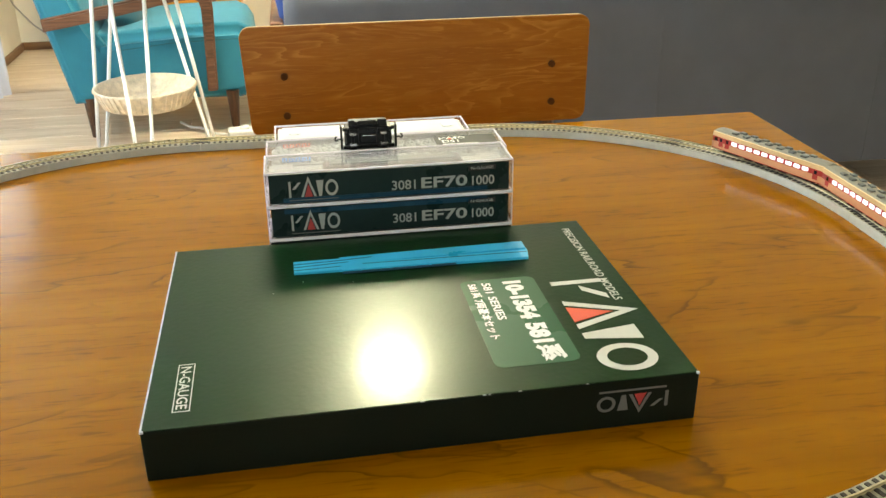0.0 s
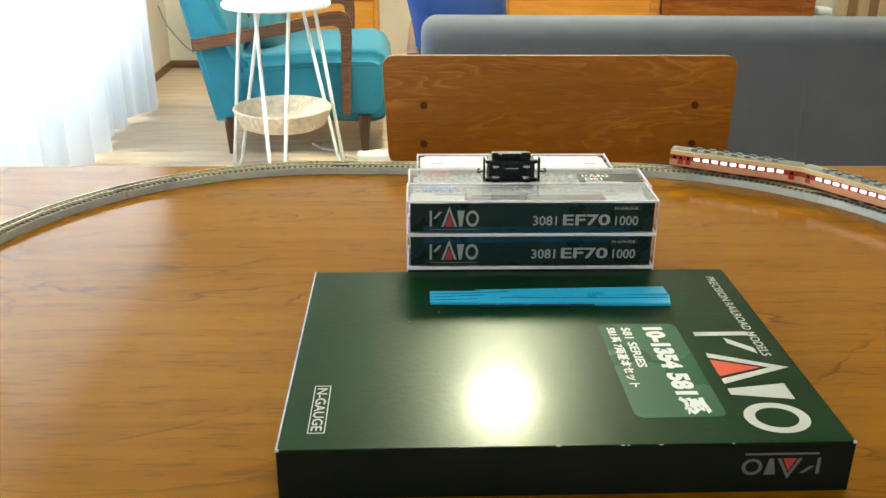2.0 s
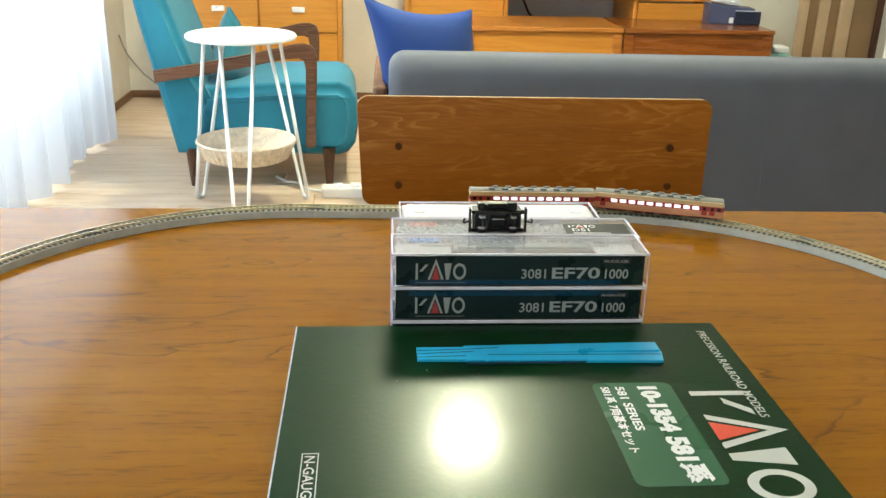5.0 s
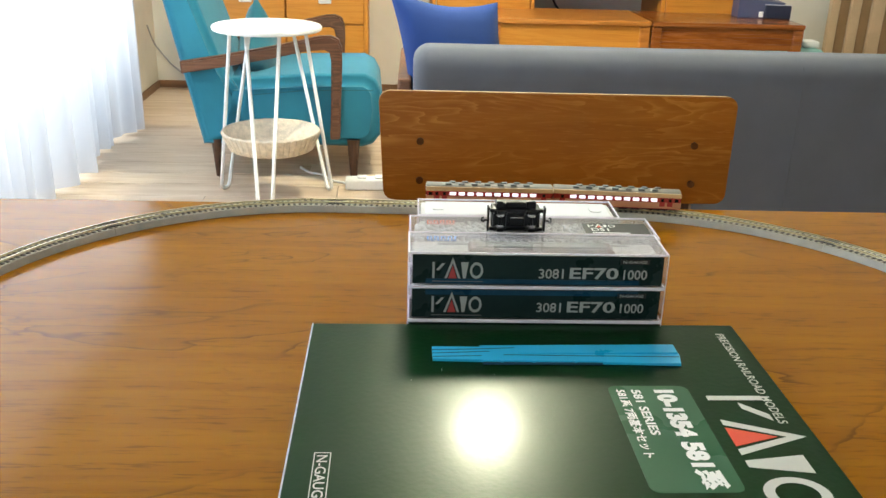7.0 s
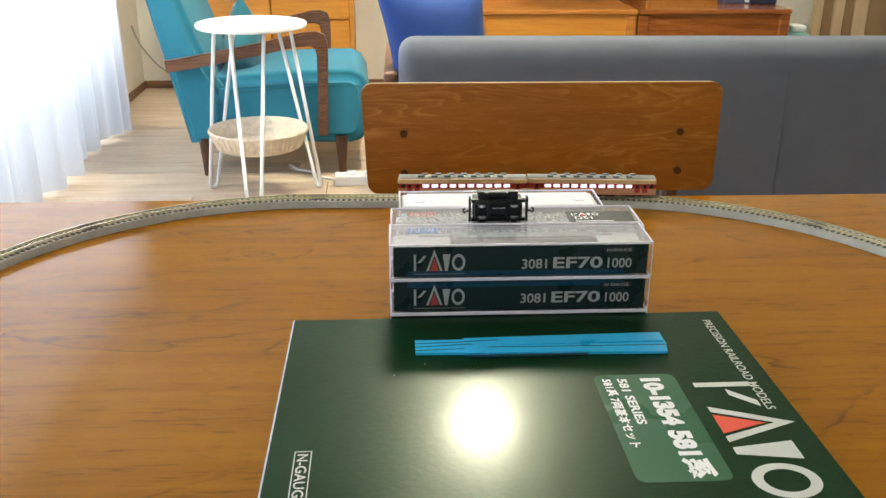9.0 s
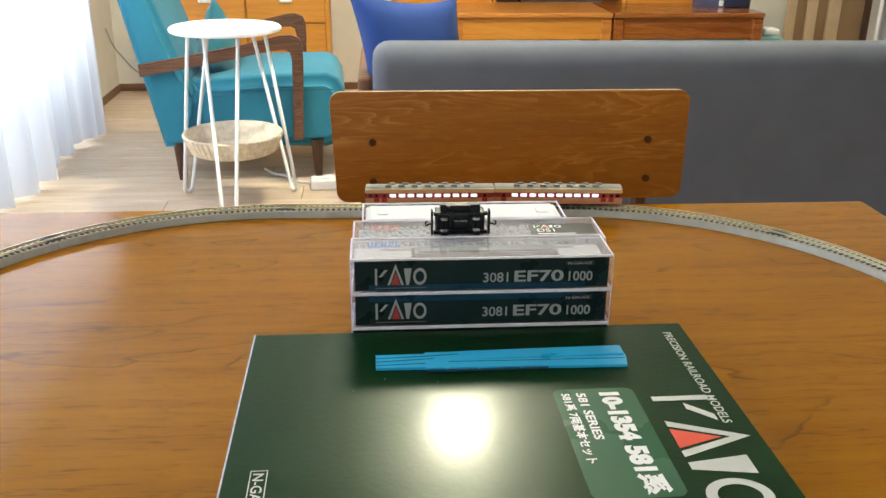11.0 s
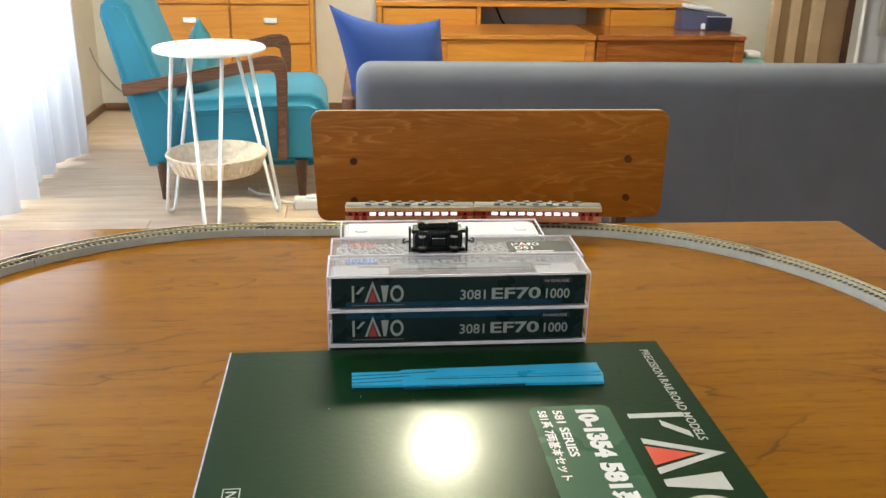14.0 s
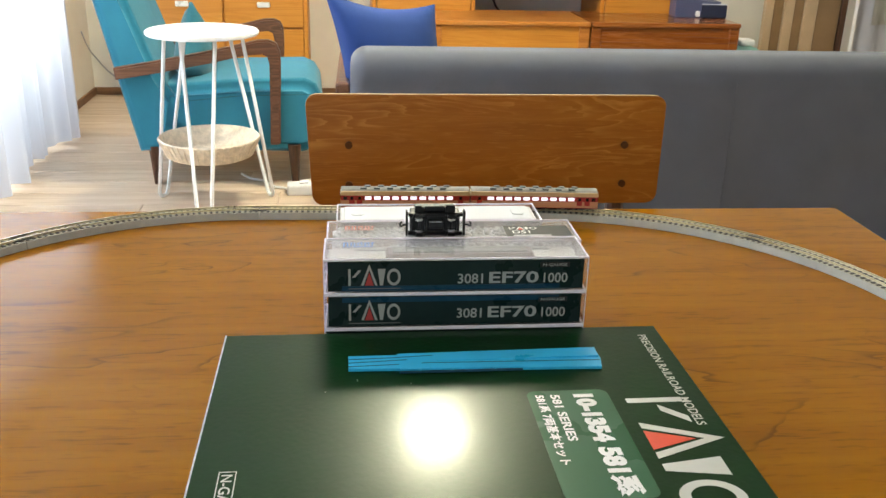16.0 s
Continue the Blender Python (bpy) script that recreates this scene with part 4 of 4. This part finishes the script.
    for z0 in (0.0, 0.0152):
        part("sole_bar", box(0.0012, 0.0433, 0.0030, 0.0072, z0, z0 + 0.0026, 0.0003), "black", wag)
    part("cabin", box(0.0065, 0.0375, 0.008, 0.019, 0.0172, 0.0212, 0.0008), "black", wag)
    part("cabin_step", box(0.0065, 0.0115, 0.005, 0.009, 0.0178, 0.0235, 0.0005), "black", wag)
    part("cabin_step", box(0.030, 0.0375, 0.005, 0.009, 0.0178, 0.0235, 0.0005), "black", wag)
    part("brake_cylinder", box(0.014, 0.029, 0.006, 0.009, 0.0190, 0.0226, 0.0006), "black", wag)
    for x in (0.0095, 0.0345):
        axle = part("axle", tube([(x, 0.0035, 0.001), (x, 0.0035, 0.0165)], 0.0009, 8), "black", wag)
        for z in (0.0042, 0.0132):
            part("wheel", disc(0.0036, z - 0.0011, z + 0.0011, 20, bevel=0.0005, m=pose(x, 0.0035, 0)), "steel", axle)
        for z in (0.0012, 0.0162):
            part("axle_box", box(x - 0.0028, x + 0.0028, 0.0002, 0.0040, z - 0.0012, z + 0.0012, 0.0003), "black", wag)
            for dx in (-0.0042, 0.0042):
                part("spring_hanger", box(x + dx - 0.0006, x + dx + 0.0006, 0.0014, 0.0040, z - 0.0009, z + 0.0009), "black", wag)
        for dx in (-0.0052, 0.0052):
            part("brake_shoe", box(x + dx - 0.0006, x + dx + 0.0006, 0.0022, 0.0070, 0.0035, 0.0140, 0.0002), "black", wag)
    part("weight", box(0.0165, 0.0285, 0.0035, 0.0072, 0.0052, 0.0118, 0.0005), "black", wag)
    # Steel strip added in place of the highlight line along the weight.
    part("weight_edge", box(0.0172, 0.0278, 0.0030, 0.0036, 0.0104, 0.0112, 0.0002), "steel", wag, "bright strip standing in for the highlight on the weight")
    for s, x in ((-1, 0.0), (1, 0.0445)):
        part("buffer_beam", box(x - 0.0008, x + 0.0008, 0.0025, 0.0085, 0.0, 0.0195, 0.0003), "black", wag)
        part("coupler", tube([(x, 0.003, 0.0088), (x + s * 0.003, 0.003, 0.0088), (x + s * 0.0042, 0.003, 0.0074), (x + s * 0.0052, 0.003, 0.0080), (x + s * 0.0050, 0.003, 0.0106), (x + s * 0.0036, 0.003, 0.0112)], 0.0007, 8), "black", wag)



def rerailer():
    """A cyan ramp for setting cars on the rails."""
    ob = thing("rerailer", pose(0.0875, -0.0395, TOP + BH + 0.0004, 0, 0, -0.2), "cyan plastic rerailing ramp lying on the box", "ramp")
    out = [(0, -0.002), (0, -0.0205), (0.034, -0.0215), (0.0345, -0.0225), (0.118, -0.0238), (0.1185, -0.0245), (0.1725, -0.0260), (0.1750, -0.013), (0.1735, 0.0022), (0.034, 0.0), (0.0335, -0.002)]
    part("plate", prism(out, 0.0022, "z", 0.0003), "cyan", ob)
    part("ramp", prism([(0.06, 0.0012), (0.1735, 0.0012), (0.1735, 0.0036), (0.165, 0.0036), (0.06, 0.0025)], 0.0125, "y", 0.0002, -0.0125), "cyan", ob)
    for pts in ([(0.0, -0.0075), (0.03, -0.0062), (0.058, -0.004)], [(0.0, -0.0125), (0.040, -0.0095)], [(0.0, -0.0175), (0.034, -0.016)], [(0.05, -0.0145), (0.10, -0.0155), (0.1735, -0.0165)]):
        bm = None
        for (x0, y0), (x1, y1) in zip(pts, pts[1:]):
            ln, an = math.hypot(x1 - x0, y1 - y0), math.degrees(math.atan2(y1 - y0, x1 - x0))
            bm = box(0, ln, -0.0003, 0.0003, 0.0020, 0.0024, m=pose(x0, y0, 0, 0, 0, an), bm=bm)
        part("groove", bm, "cyanedge", ob, "dark groove")
    part("tab", box(0.0345, 0.118, -0.0252, -0.0235, 0.0001, 0.0014, 0.0002), "cyanedge", ob)
    for x in (0.048, 0.07, 0.099):
        part("rib", box(x - 0.0008, x + 0.0008, -0.0248, -0.022, 0.0014, 0.0028, 0.0002), "cyan", ob)


# ---- the living room ----
def pillow(w, h, d, lean=0.0):
    """A square cushion with pulled-out corners, standing in x, z."""
    bm = bmesh.new()
    bmesh.ops.create_cube(bm, size=2)
    bmesh.ops.subdivide_edges(bm, edges=bm.edges[:], cuts=13, use_grid_fill=True)
    for v in bm.verts:
        x, y, z = v.co
        puff = (max(0, 1 - x * x) * max(0, 1 - z * z)) ** 0.45
        v.co = Vector((x * w * (1 - 0.11 * (1 - z * z)) - lean * z * h, y * (0.006 + d * puff), z * h * (1 - 0.17 * (1 - x * x))))
    return bm


def armchair():
    ob = thing("armchair", pose(-0.394, 3.10, 0, 0, 0, 2), "teal upholstered armchair with dark wooden arms", "armchair")
    y0, y1 = -0.28, 0.28
    back = [(-0.285, 0.135), (-0.405, 0.69), (-0.398, 0.730), (-0.37, 0.752), (-0.33, 0.752), (-0.295, 0.725), (-0.19, 0.42), (-0.12, 0.30), (-0.06, 0.14)]
    softened(part("backrest", prism(back, y1 - y0, "y", 0.03, y0, seg=5), "teal", ob, "teal backrest", smooth=True))
    softened(part("seat", prism([(-0.25, 0.14), (0.32, 0.122), (0.36, 0.135), (0.388, 0.17), (0.402, 0.27), (0.396, 0.345), (0.372, 0.388), (0.33, 0.408), (0.10, 0.405), (-0.2, 0.385)], y1 - y0, "y", 0.045, y0, seg=5), "teal", ob, "teal rounded seat", smooth=True))
    part("seat_piping", tube([(-0.14, y0 + 0.001, 0.325), (0.1, y0 + 0.0005, 0.348), (0.36, y0 + 0.001, 0.352)], 0.0018, 8), "tealcush", ob)
    part("cushion", pillow(0.145, 0.145, 0.065), "tealcush", ob, "dark teal scatter cushion", smooth=True, at=pose(-0.085, -0.02, 0.455, 0, 38, 78))
    for y in (-0.305, 0.305):
        own = [(-0.338, 0.414), (-0.342, 0.456), (-0.2, 0.480), (0.0, 0.518), (0.12, 0.545), (0.165, 0.556), (0.205, 0.558), (0.234, 0.546), (0.246, 0.515), (0.247, 0.46), (0.240, 0.30), (0.236, 0.175), (0.228, 0.170), (0.200, 0.170), (0.198, 0.176), (0.203, 0.30), (0.206, 0.47), (0.200, 0.497), (0.182, 0.506), (0.12, 0.501), (0.0, 0.474), (-0.2, 0.436)]
        arm = prism(own, 0.04, "y", 0.007, y - 0.02, seg=2)
        part("arm", arm, "armwood", ob, "dark wooden arm with a bent front post")
    for x in (-0.235, 0.285):
        for y in (-0.23, 0.23):
            part("leg", disc(0.014, 0, 0.15, 14, 0.026, m=pose(x, y, 0)), "darkwood", ob)


def side_table():
    cx, cy = -0.377, 2.575
    ob = thing("side_table", pose(cx, cy, 0), "round white side table on hairpin legs", "side table")
    part("tabletop", disc(0.186, 0.606, 0.621, 48, bevel=0.004), "white", ob)
    for k, a in enumerate((-90, 30, 150)):
        c, s = math.cos(radians(a)), math.sin(radians(a))
        tx, ty = -s, c
        top, foot = 0.115, 0.222
        pts = [(c * top + tx * 0.055, s * top + ty * 0.055, 0.606), (c * foot + tx * 0.022, s * foot + ty * 0.022, 0.022)]
        for q in range(7):
            b = radians(180 * q / 6)
            pts.append((c * foot + tx * 0.02 * math.cos(b), s * foot + ty * 0.02 * math.cos(b), 0.02 - 0.013 * math.sin(b)))
        pts += [(c * foot - tx * 0.022, s * foot - ty * 0.022, 0.022), (c * top - tx * 0.055, s * top - ty * 0.055, 0.606)]
        part("hairpin_leg", tube(pts, 0.0065, 10), "white", ob, "white steel hairpin leg", smooth=True)
    # the basket hangs in the legs as a lower tray
    prof = [(0.0, 0.186), (0.128, 0.186), (0.145, 0.193), (0.172, 0.252), (0.170, 0.259), (0.164, 0.256), (0.138, 0.200), (0.122, 0.193), (0.0, 0.193)]
    bm = bmesh.new()
    n = 72
    rings = []
    for r, z in prof[1:-1]:
        rings.append([bm.verts.new(((r + 0.0016 * math.sin(k * math.pi)) * math.cos(2 * math.pi * k / n), r * math.sin(2 * math.pi * k / n), z)) for k in range(n)])
    for a, b in zip(rings, rings[1:]):
        for k in range(n):
            bm.faces.new((a[k], a[(k + 1) % n], b[(k + 1) % n], b[k]))
    bm.faces.new(rings[0][::-1]), bm.faces.new(rings[-1])
    bas = part("basket", bm, "straw", ob, "pale woven straw basket tray", smooth=True)
    for k in range(48):
        a = 2 * math.pi * k / 48
        c, s = math.cos(a), math.sin(a)
        part("stake", tube([(c * 0.146, s * 0.146, 0.194), (c * 0.1735, s * 0.1735, 0.254)], 0.0028, 6), "straw", bas)


def sofa():
    ob = thing("sofa", pose(0.106, 1.786, 0, 0, 0, -1.2), "grey fabric sofa seen from its back", "sofa")
    L = 2.25
    prof = [(0.0, 0.11), (0.0, 0.594), (0.004, 0.624), (0.016, 0.649), (0.036, 0.666), (0.065, 0.674), (0.12, 0.674), (0.15, 0.666), (0.175, 0.639), (0.22, 0.36), (0.22, 0.11)]
    bm = bmesh.new()
    r, rings = 0.045, []
    stations = [r - r * math.cos(radians(a)) for a in (0, 18, 36, 54, 72, 90)]
    for u in stations + [L - v for v in reversed(stations)]:
        e = min(u, L - u, r)
        inset = r - math.sqrt(max(0, r * r - (r - e) ** 2))
        ky, kz = 1 - inset / 0.11, 1 - inset / 0.285
        rings.append([bm.verts.new((u, 0.11 + (y - 0.11) * ky, 0.395 + (z - 0.395) * kz)) for y, z in prof])
    for a, c in zip(rings, rings[1:]):
        for k in range(len(prof)):
            bm.faces.new((a[k], c[k], c[(k + 1) % len(prof)], a[(k + 1) % len(prof)]))
    bm.faces.new(rings[0]), bm.faces.new(rings[-1][::-1])
    bmesh.ops.recalc_face_normals(bm, faces=bm.faces[:])
    softened(part("back", bm, "sofa", ob, "grey fabric sofa back", smooth=True))
    for x in (1.04, 1.72):
        part("seam", tube([(x, -0.0005, 0.115), (x, -0.0002, 0.594), (x, 0.015, 0.648), (x, 0.064, 0.6736)], 0.0013, 6), "seam", ob)
    for k in range(3):
        part("seat_cushion", box(0.02 + k * 0.735, 0.74 + k * 0.735, 0.222, 0.85, 0.26, 0.42, 0.035, 3), "sofa", ob)
    part("base_frame", box(0.0, L, 0.2, 0.86, 0.11, 0.25, 0.01), "sofa", ob)
    for x in (-0.045, L + 0.005):
        part("arm", box(x, x + 0.04, 0.24, 0.84, 0.50, 0.55, 0.01, 2), "armwood", ob, "brown wooden arm")
        part("arm_post", box(x, x + 0.04, 0.25, 0.31, 0.0, 0.50, 0.005), "armwood", ob)
        part("arm_post", box(x, x + 0.04, 0.77, 0.83, 0.0, 0.50, 0.005), "armwood", ob)
    for x in (0.06, L - 0.36, L - 0.08):
        for y in (0.03, 0.80):
            part("leg", box(x, x + 0.045, y, y + 0.045, 0, 0.112, 0.004), "darkwood", ob)
    # blue cushion on the seat, leaning on the back
    solid("scatter_cushion", pillow(0.165, 0.2, 0.08, 0.30), "blue", "royal blue square scatter cushion leaning on the sofa back", "cushion", smooth=True, at=pose(0.235, 2.130, 0.575, -12, 7, 2))


def drawer_cabinet():
    ob = thing("drawer_cabinet", pose(-0.495, 4.14, 0), "orange-brown wooden cabinet with deep drawers", "cabinet")
    w, d, h = 0.41, 0.395, 1.02
    part("carcass", box(-w, w, 0.02, d, 0.04, h, 0.004), "orange", ob)
    part("plinth", box(-w + 0.02, w - 0.02, 0.05, d, 0, 0.04), "darkwood", ob)
    part("top", box(-w - 0.01, w + 0.01, -0.005, d, h, h + 0.02, 0.003), "orange", ob)
    for s in (-1, 1):
        x0, x1 = (-w + 0.018, -0.004) if s < 0 else (0.004, w - 0.018)
        for z0, z1 in ((0.06, 0.225), (0.232, 0.415), (0.422, 0.605), (0.612, 0.80), (0.807, 1.0)):
            dr = part("drawer", box(x0, x1, 0.0, 0.022, z0, z1, 0.003), "orange", ob)
            part("handle", box((x0 + x1) / 2 - 0.032, (x0 + x1) / 2 + 0.032, -0.014, -0.001, z1 - 0.085, z1 - 0.058, 0.004), "handle", dr, "pale metal label handle")
    part("side_post", box(w - 0.016, w + 0.004, -0.004, 0.018, 0.04, h, 0.002), "orange", ob)


def low_tables():
    for x0, x1, label in ((0.50, 1.258, "reddish brown low wooden table, long drawer front"), (1.266, 1.997, "reddish brown low wooden table with stout legs")):
        ob = thing("low_table", pose(x0, 3.72, 0), label, "low table", "low tables in a row")
        w, tone = x1 - x0, "benchwood" if x0 < 1 else "redwood"
        part("tabletop", box(0, w, -0.01, 0.45, 0.498, 0.52, 0.004), tone, ob)
        part("front_panel", box(0.03, w - 0.03, 0.01, 0.03, 0.395, 0.497, 0.003), "orange" if x0 < 1 else tone, ob)
        part("back_panel", box(0.03, w - 0.03, 0.41, 0.43, 0.375, 0.497, 0.003), tone, ob)
        for x in (0.0, w - 0.05):
            for y in (0.0, 0.39):
                part("leg", box(x, x + 0.05, y, y + 0.05, 0, 0.497, 0.005), tone, ob)
    rug = box(1.36, 2.17, 3.79, 4.09, 0.0, 0.392, 0.04, 3)
    solid("floor_cushion_stack", rug, "mint", "pale mint folded bedding under the low table", "bedding")
    solid("folded_towel", box(2.07, 2.15, 3.86, 3.95, 0.3925, 0.425, 0.01, 2), "white", "small folded white towel on the bedding", "towel")
    ob = thing("document_box", pose(1.88, 4.0, 0.5202, 0, 0, -6), "slate blue card box holding dark papers", "box")
    part("box_body", prism([(-0.125, 0), (0.10, 0), (0.10, 0.078), (0.0, 0.085), (-0.125, 0.10)], 0.13, "y", 0.003, -0.06), "slate", ob)
    part("dark_folder", box(0.002, 0.128, -0.078, -0.063, 0.0, 0.066, 0.004), "navy", ob, "navy folder")
    part("folder_edge", box(0.0, 0.13, -0.0725, -0.0685, 0.0665, 0.070, 0.001), "linen2", ob, "pale folder edge")
    part("white_tag", box(-0.024, -0.002, -0.068, -0.0605, 0.006, 0.034, 0.003), "white", ob)
    part("papers", box(-0.11, 0.02, -0.04, 0.06, 0.094, 0.112, 0.005, m=pose(0, 0, 0, 0, 6, 4)), "linen2", ob, "pale papers on top")



def tv_bench():
    ob = thing("tv_bench", pose(0.24, 4.12, 0), "orange-brown wooden TV bench with an open middle shelf", "TV bench")
    w, d = 1.64, 0.40
    part("top", box(-0.01, w + 0.01, -0.01, d, 0.610, 0.632, 0.003), "orange", ob)
    part("bottom", box(0, w, 0.0, d, 0.10, 0.12, 0.003), "orange", ob)
    for x in (0.0, 0.50, 1.17, w - 0.02):
        part("upright", box(x, x + 0.02, 0.0, d, 0.12, 0.609, 0.002), "orange", ob)
    for x0, x1 in ((0.024, 0.496), (1.194, w - 0.024)):
        dr = part("door", box(x0, x1, -0.004, 0.016, 0.13, 0.60, 0.003), "orange", ob)
        part("handle", box((x0 + x1) / 2 - 0.04, (x0 + x1) / 2 + 0.04, -0.018, -0.005, 0.36, 0.385, 0.004), "handle", dr)
    part("shelf", box(0.522, 1.168, 0.02, d, 0.36, 0.378, 0.002), "orange", ob)
    for x in (0.04, w - 0.08):
        for y in (0.03, d - 0.07):
            part("leg", box(x, x + 0.04, y, y + 0.04, 0, 0.10), "darkwood", ob)
    tv = thing("television", pose(1.02, 4.34, 0.6322), "black flat television on its stand", "television")
    part("foot", prism(rounded(0.44, 0.22, 0.04, 5), 0.014, "z", 0.003), "tvblack", tv)
    part("neck", box(-0.05, 0.05, 0.02, 0.05, 0.014, 0.12, 0.004), "tvblack", tv)
    part("screen", box(-0.50, 0.50, 0.0, 0.035, 0.10, 0.68, 0.006), "tvblack", tv)
    rec = thing("media_player", pose(0.98, 4.22, 0.3785), "pale flat media player on the shelf", "media player")
    part("case", box(-0.16, 0.2, -0.08, 0.16, 0, 0.06, 0.004), "linen2", rec)
    part("front", box(-0.155, 0.195, -0.084, -0.081, 0.006, 0.054), "grey", rec)
    solid("leaning_cable", tube([(0.86, 4.3, 0.60), (0.9, 4.32, 0.52), (0.97, 4.36, 0.45), (1.0, 4.4, 0.40)], 0.006, 8), "tvblack", "black cable hanging in the open shelf", "cable")


def far_right():
    ob = thing("slatted_screen", pose(2.435, 4.42, 0), "tall striped screen in tan and brown bands", "screen")
    w = (0.046, 0.058, 0.058, 0.058, 0.073, 0.138, 0.034)
    x = 0.0
    for k, b in enumerate(w):
        part("slat", box(x, x + b, 0.0 if k % 2 else -0.012, 0.03, 0.0, 1.9, 0.004), "darkwood" if k == 6 else "brown" if k % 2 else "tan", ob, "dark wooden edge" if k == 6 else ("brown" if k % 2 else "tan") + " upright band")
        x += b + 0.002
    ob = thing("hung_linen", pose(2.875, 4.18, 0), "pale linen hung over a clothes stand", "laundry")

    def hang(z0, z1, y, x0, x1, seed):
        bm = bmesh.new()
        n, rows = 40, 10
        front = []
        for j in range(rows + 1):
            z = z0 + (z1 - z0) * j / rows
            line = []
            for i in range(n + 1):
                u = x0 + (x1 - x0) * i / n
                line.append(bm.verts.new((u, y + 0.016 * math.sin(u * 55 + seed) * (1.2 - j / rows) + 0.012 * math.sin(u * 23 + seed * 2 + z * 3), z + 0.006 * math.sin(u * 30 + seed))))
            front.append(line)
        for a, b in zip(front, front[1:]):
            for i in range(n):
                bm.faces.new((a[i], a[i + 1], b[i + 1], b[i]))
        bmesh.ops.solidify(bm, geom=bm.faces[:], thickness=0.006)
        return bm

    part("lower_cloth", hang(0.25, 1.0, 0.02, -0.02, 0.42, 1.0), "linen2", ob, "pale bluish cloth", smooth=True)
    part("upper_cloth", hang(0.475, 1.1, -0.04, 0.03, 0.44, 2.6), "linen", ob, "pale beige cloth", smooth=True)
    part("stand_bar", tube([(-0.05, 0.0, 1.09), (0.46, 0.0, 1.09)], 0.01), "white", ob)
    for x in (-0.04, 0.45):
        part("stand_post", tube([(x, 0.0, 0.0), (x, 0.0, 1.09)], 0.01), "white", ob)


def small_things():
    ob = thing("power_strip", pose(-0.02, 2.72, 0, 0, 0, 2), "white power strip lying on the floor", "power strip")
    part("strip_body", box(-0.105, 0.20, -0.032, 0.032, 0, 0.042, 0.008, 2), "cord", ob)
    for k in range(4):
        part("plug_cap", box(-0.06 + k * 0.065, -0.025 + k * 0.065, -0.018, 0.018, 0.042, 0.050, 0.003), "white", ob)
    pts = [(-0.105 - 0.012 * k, 2.73 + 0.014 * k + 0.012 * math.sin(k * 0.8), 0.006) for k in range(18)]
    part("cord", tube([(x + 0.02, y - 2.72, z) for x, y, z in pts], 0.005, 8), "cord", ob, smooth=True)
    pts = [(-1.252, 4.38, 0.36), (-1.25, 4.43, 0.30), (-1.245, 4.49, 0.24), (-1.225, 4.535, 0.19), (-1.18, 4.54, 0.13), (-1.12, 4.54, 0.08), (-1.04, 4.535, 0.05), (-0.94, 4.53, 0.03)]
    solid("wall_cable", tube(pts, 0.004, 8), "grey", "thin grey cable hanging along the wall", "cable", smooth=True)


room()
curtain()
ceiling_lamp()
dining_table()
dining_chair()
armchair()
side_table()
sofa()
drawer_cabinet()
low_tables()
tv_bench()
far_right()
small_things()
book_box()
rerailer()
cases()
track()
CARS = [railcar(True), railcar(False)]

RUNS = [(0.0, 0.198), (0.5, 0.258), (1.0, 0.314), (1.5, 0.366), (2.0, 0.415), (2.5, 0.459), (3.0, 0.499), (3.5, 0.535), (4.0, 0.567), (4.5, 0.596), (5.0, 0.620), (5.2, 0.629),
        (5.7, 0.650), (6.2, 0.668), (6.7, 0.684), (7.3, 0.699), (7.6, 0.7025), (8.0, 0.7035), (16.0, 0.704)]


def motions():
    """The train rolls along the back of the oval and comes to a stand behind the cases."""
    ts, ss = [t for t, _ in RUNS], [s for _, s in RUNS]
    fine = [0.25 * k for k in range(33)] + [16.0]
    for k, car in enumerate(CARS):
        rows = []
        for t in fine:
            s = float(np.interp(t, ts, ss)) - PITCH * k - CAR / 2
            ax, ay, _ = along(s - 0.046)
            bx, by, _ = along(s + 0.046)
            rows.append((t, pose((ax + bx) / 2, (ay + by) / 2, TOP + 0.0018, 0, 0, math.degrees(math.atan2(ay - by, ax - bx)))))
        walk(car, rows)


motions()
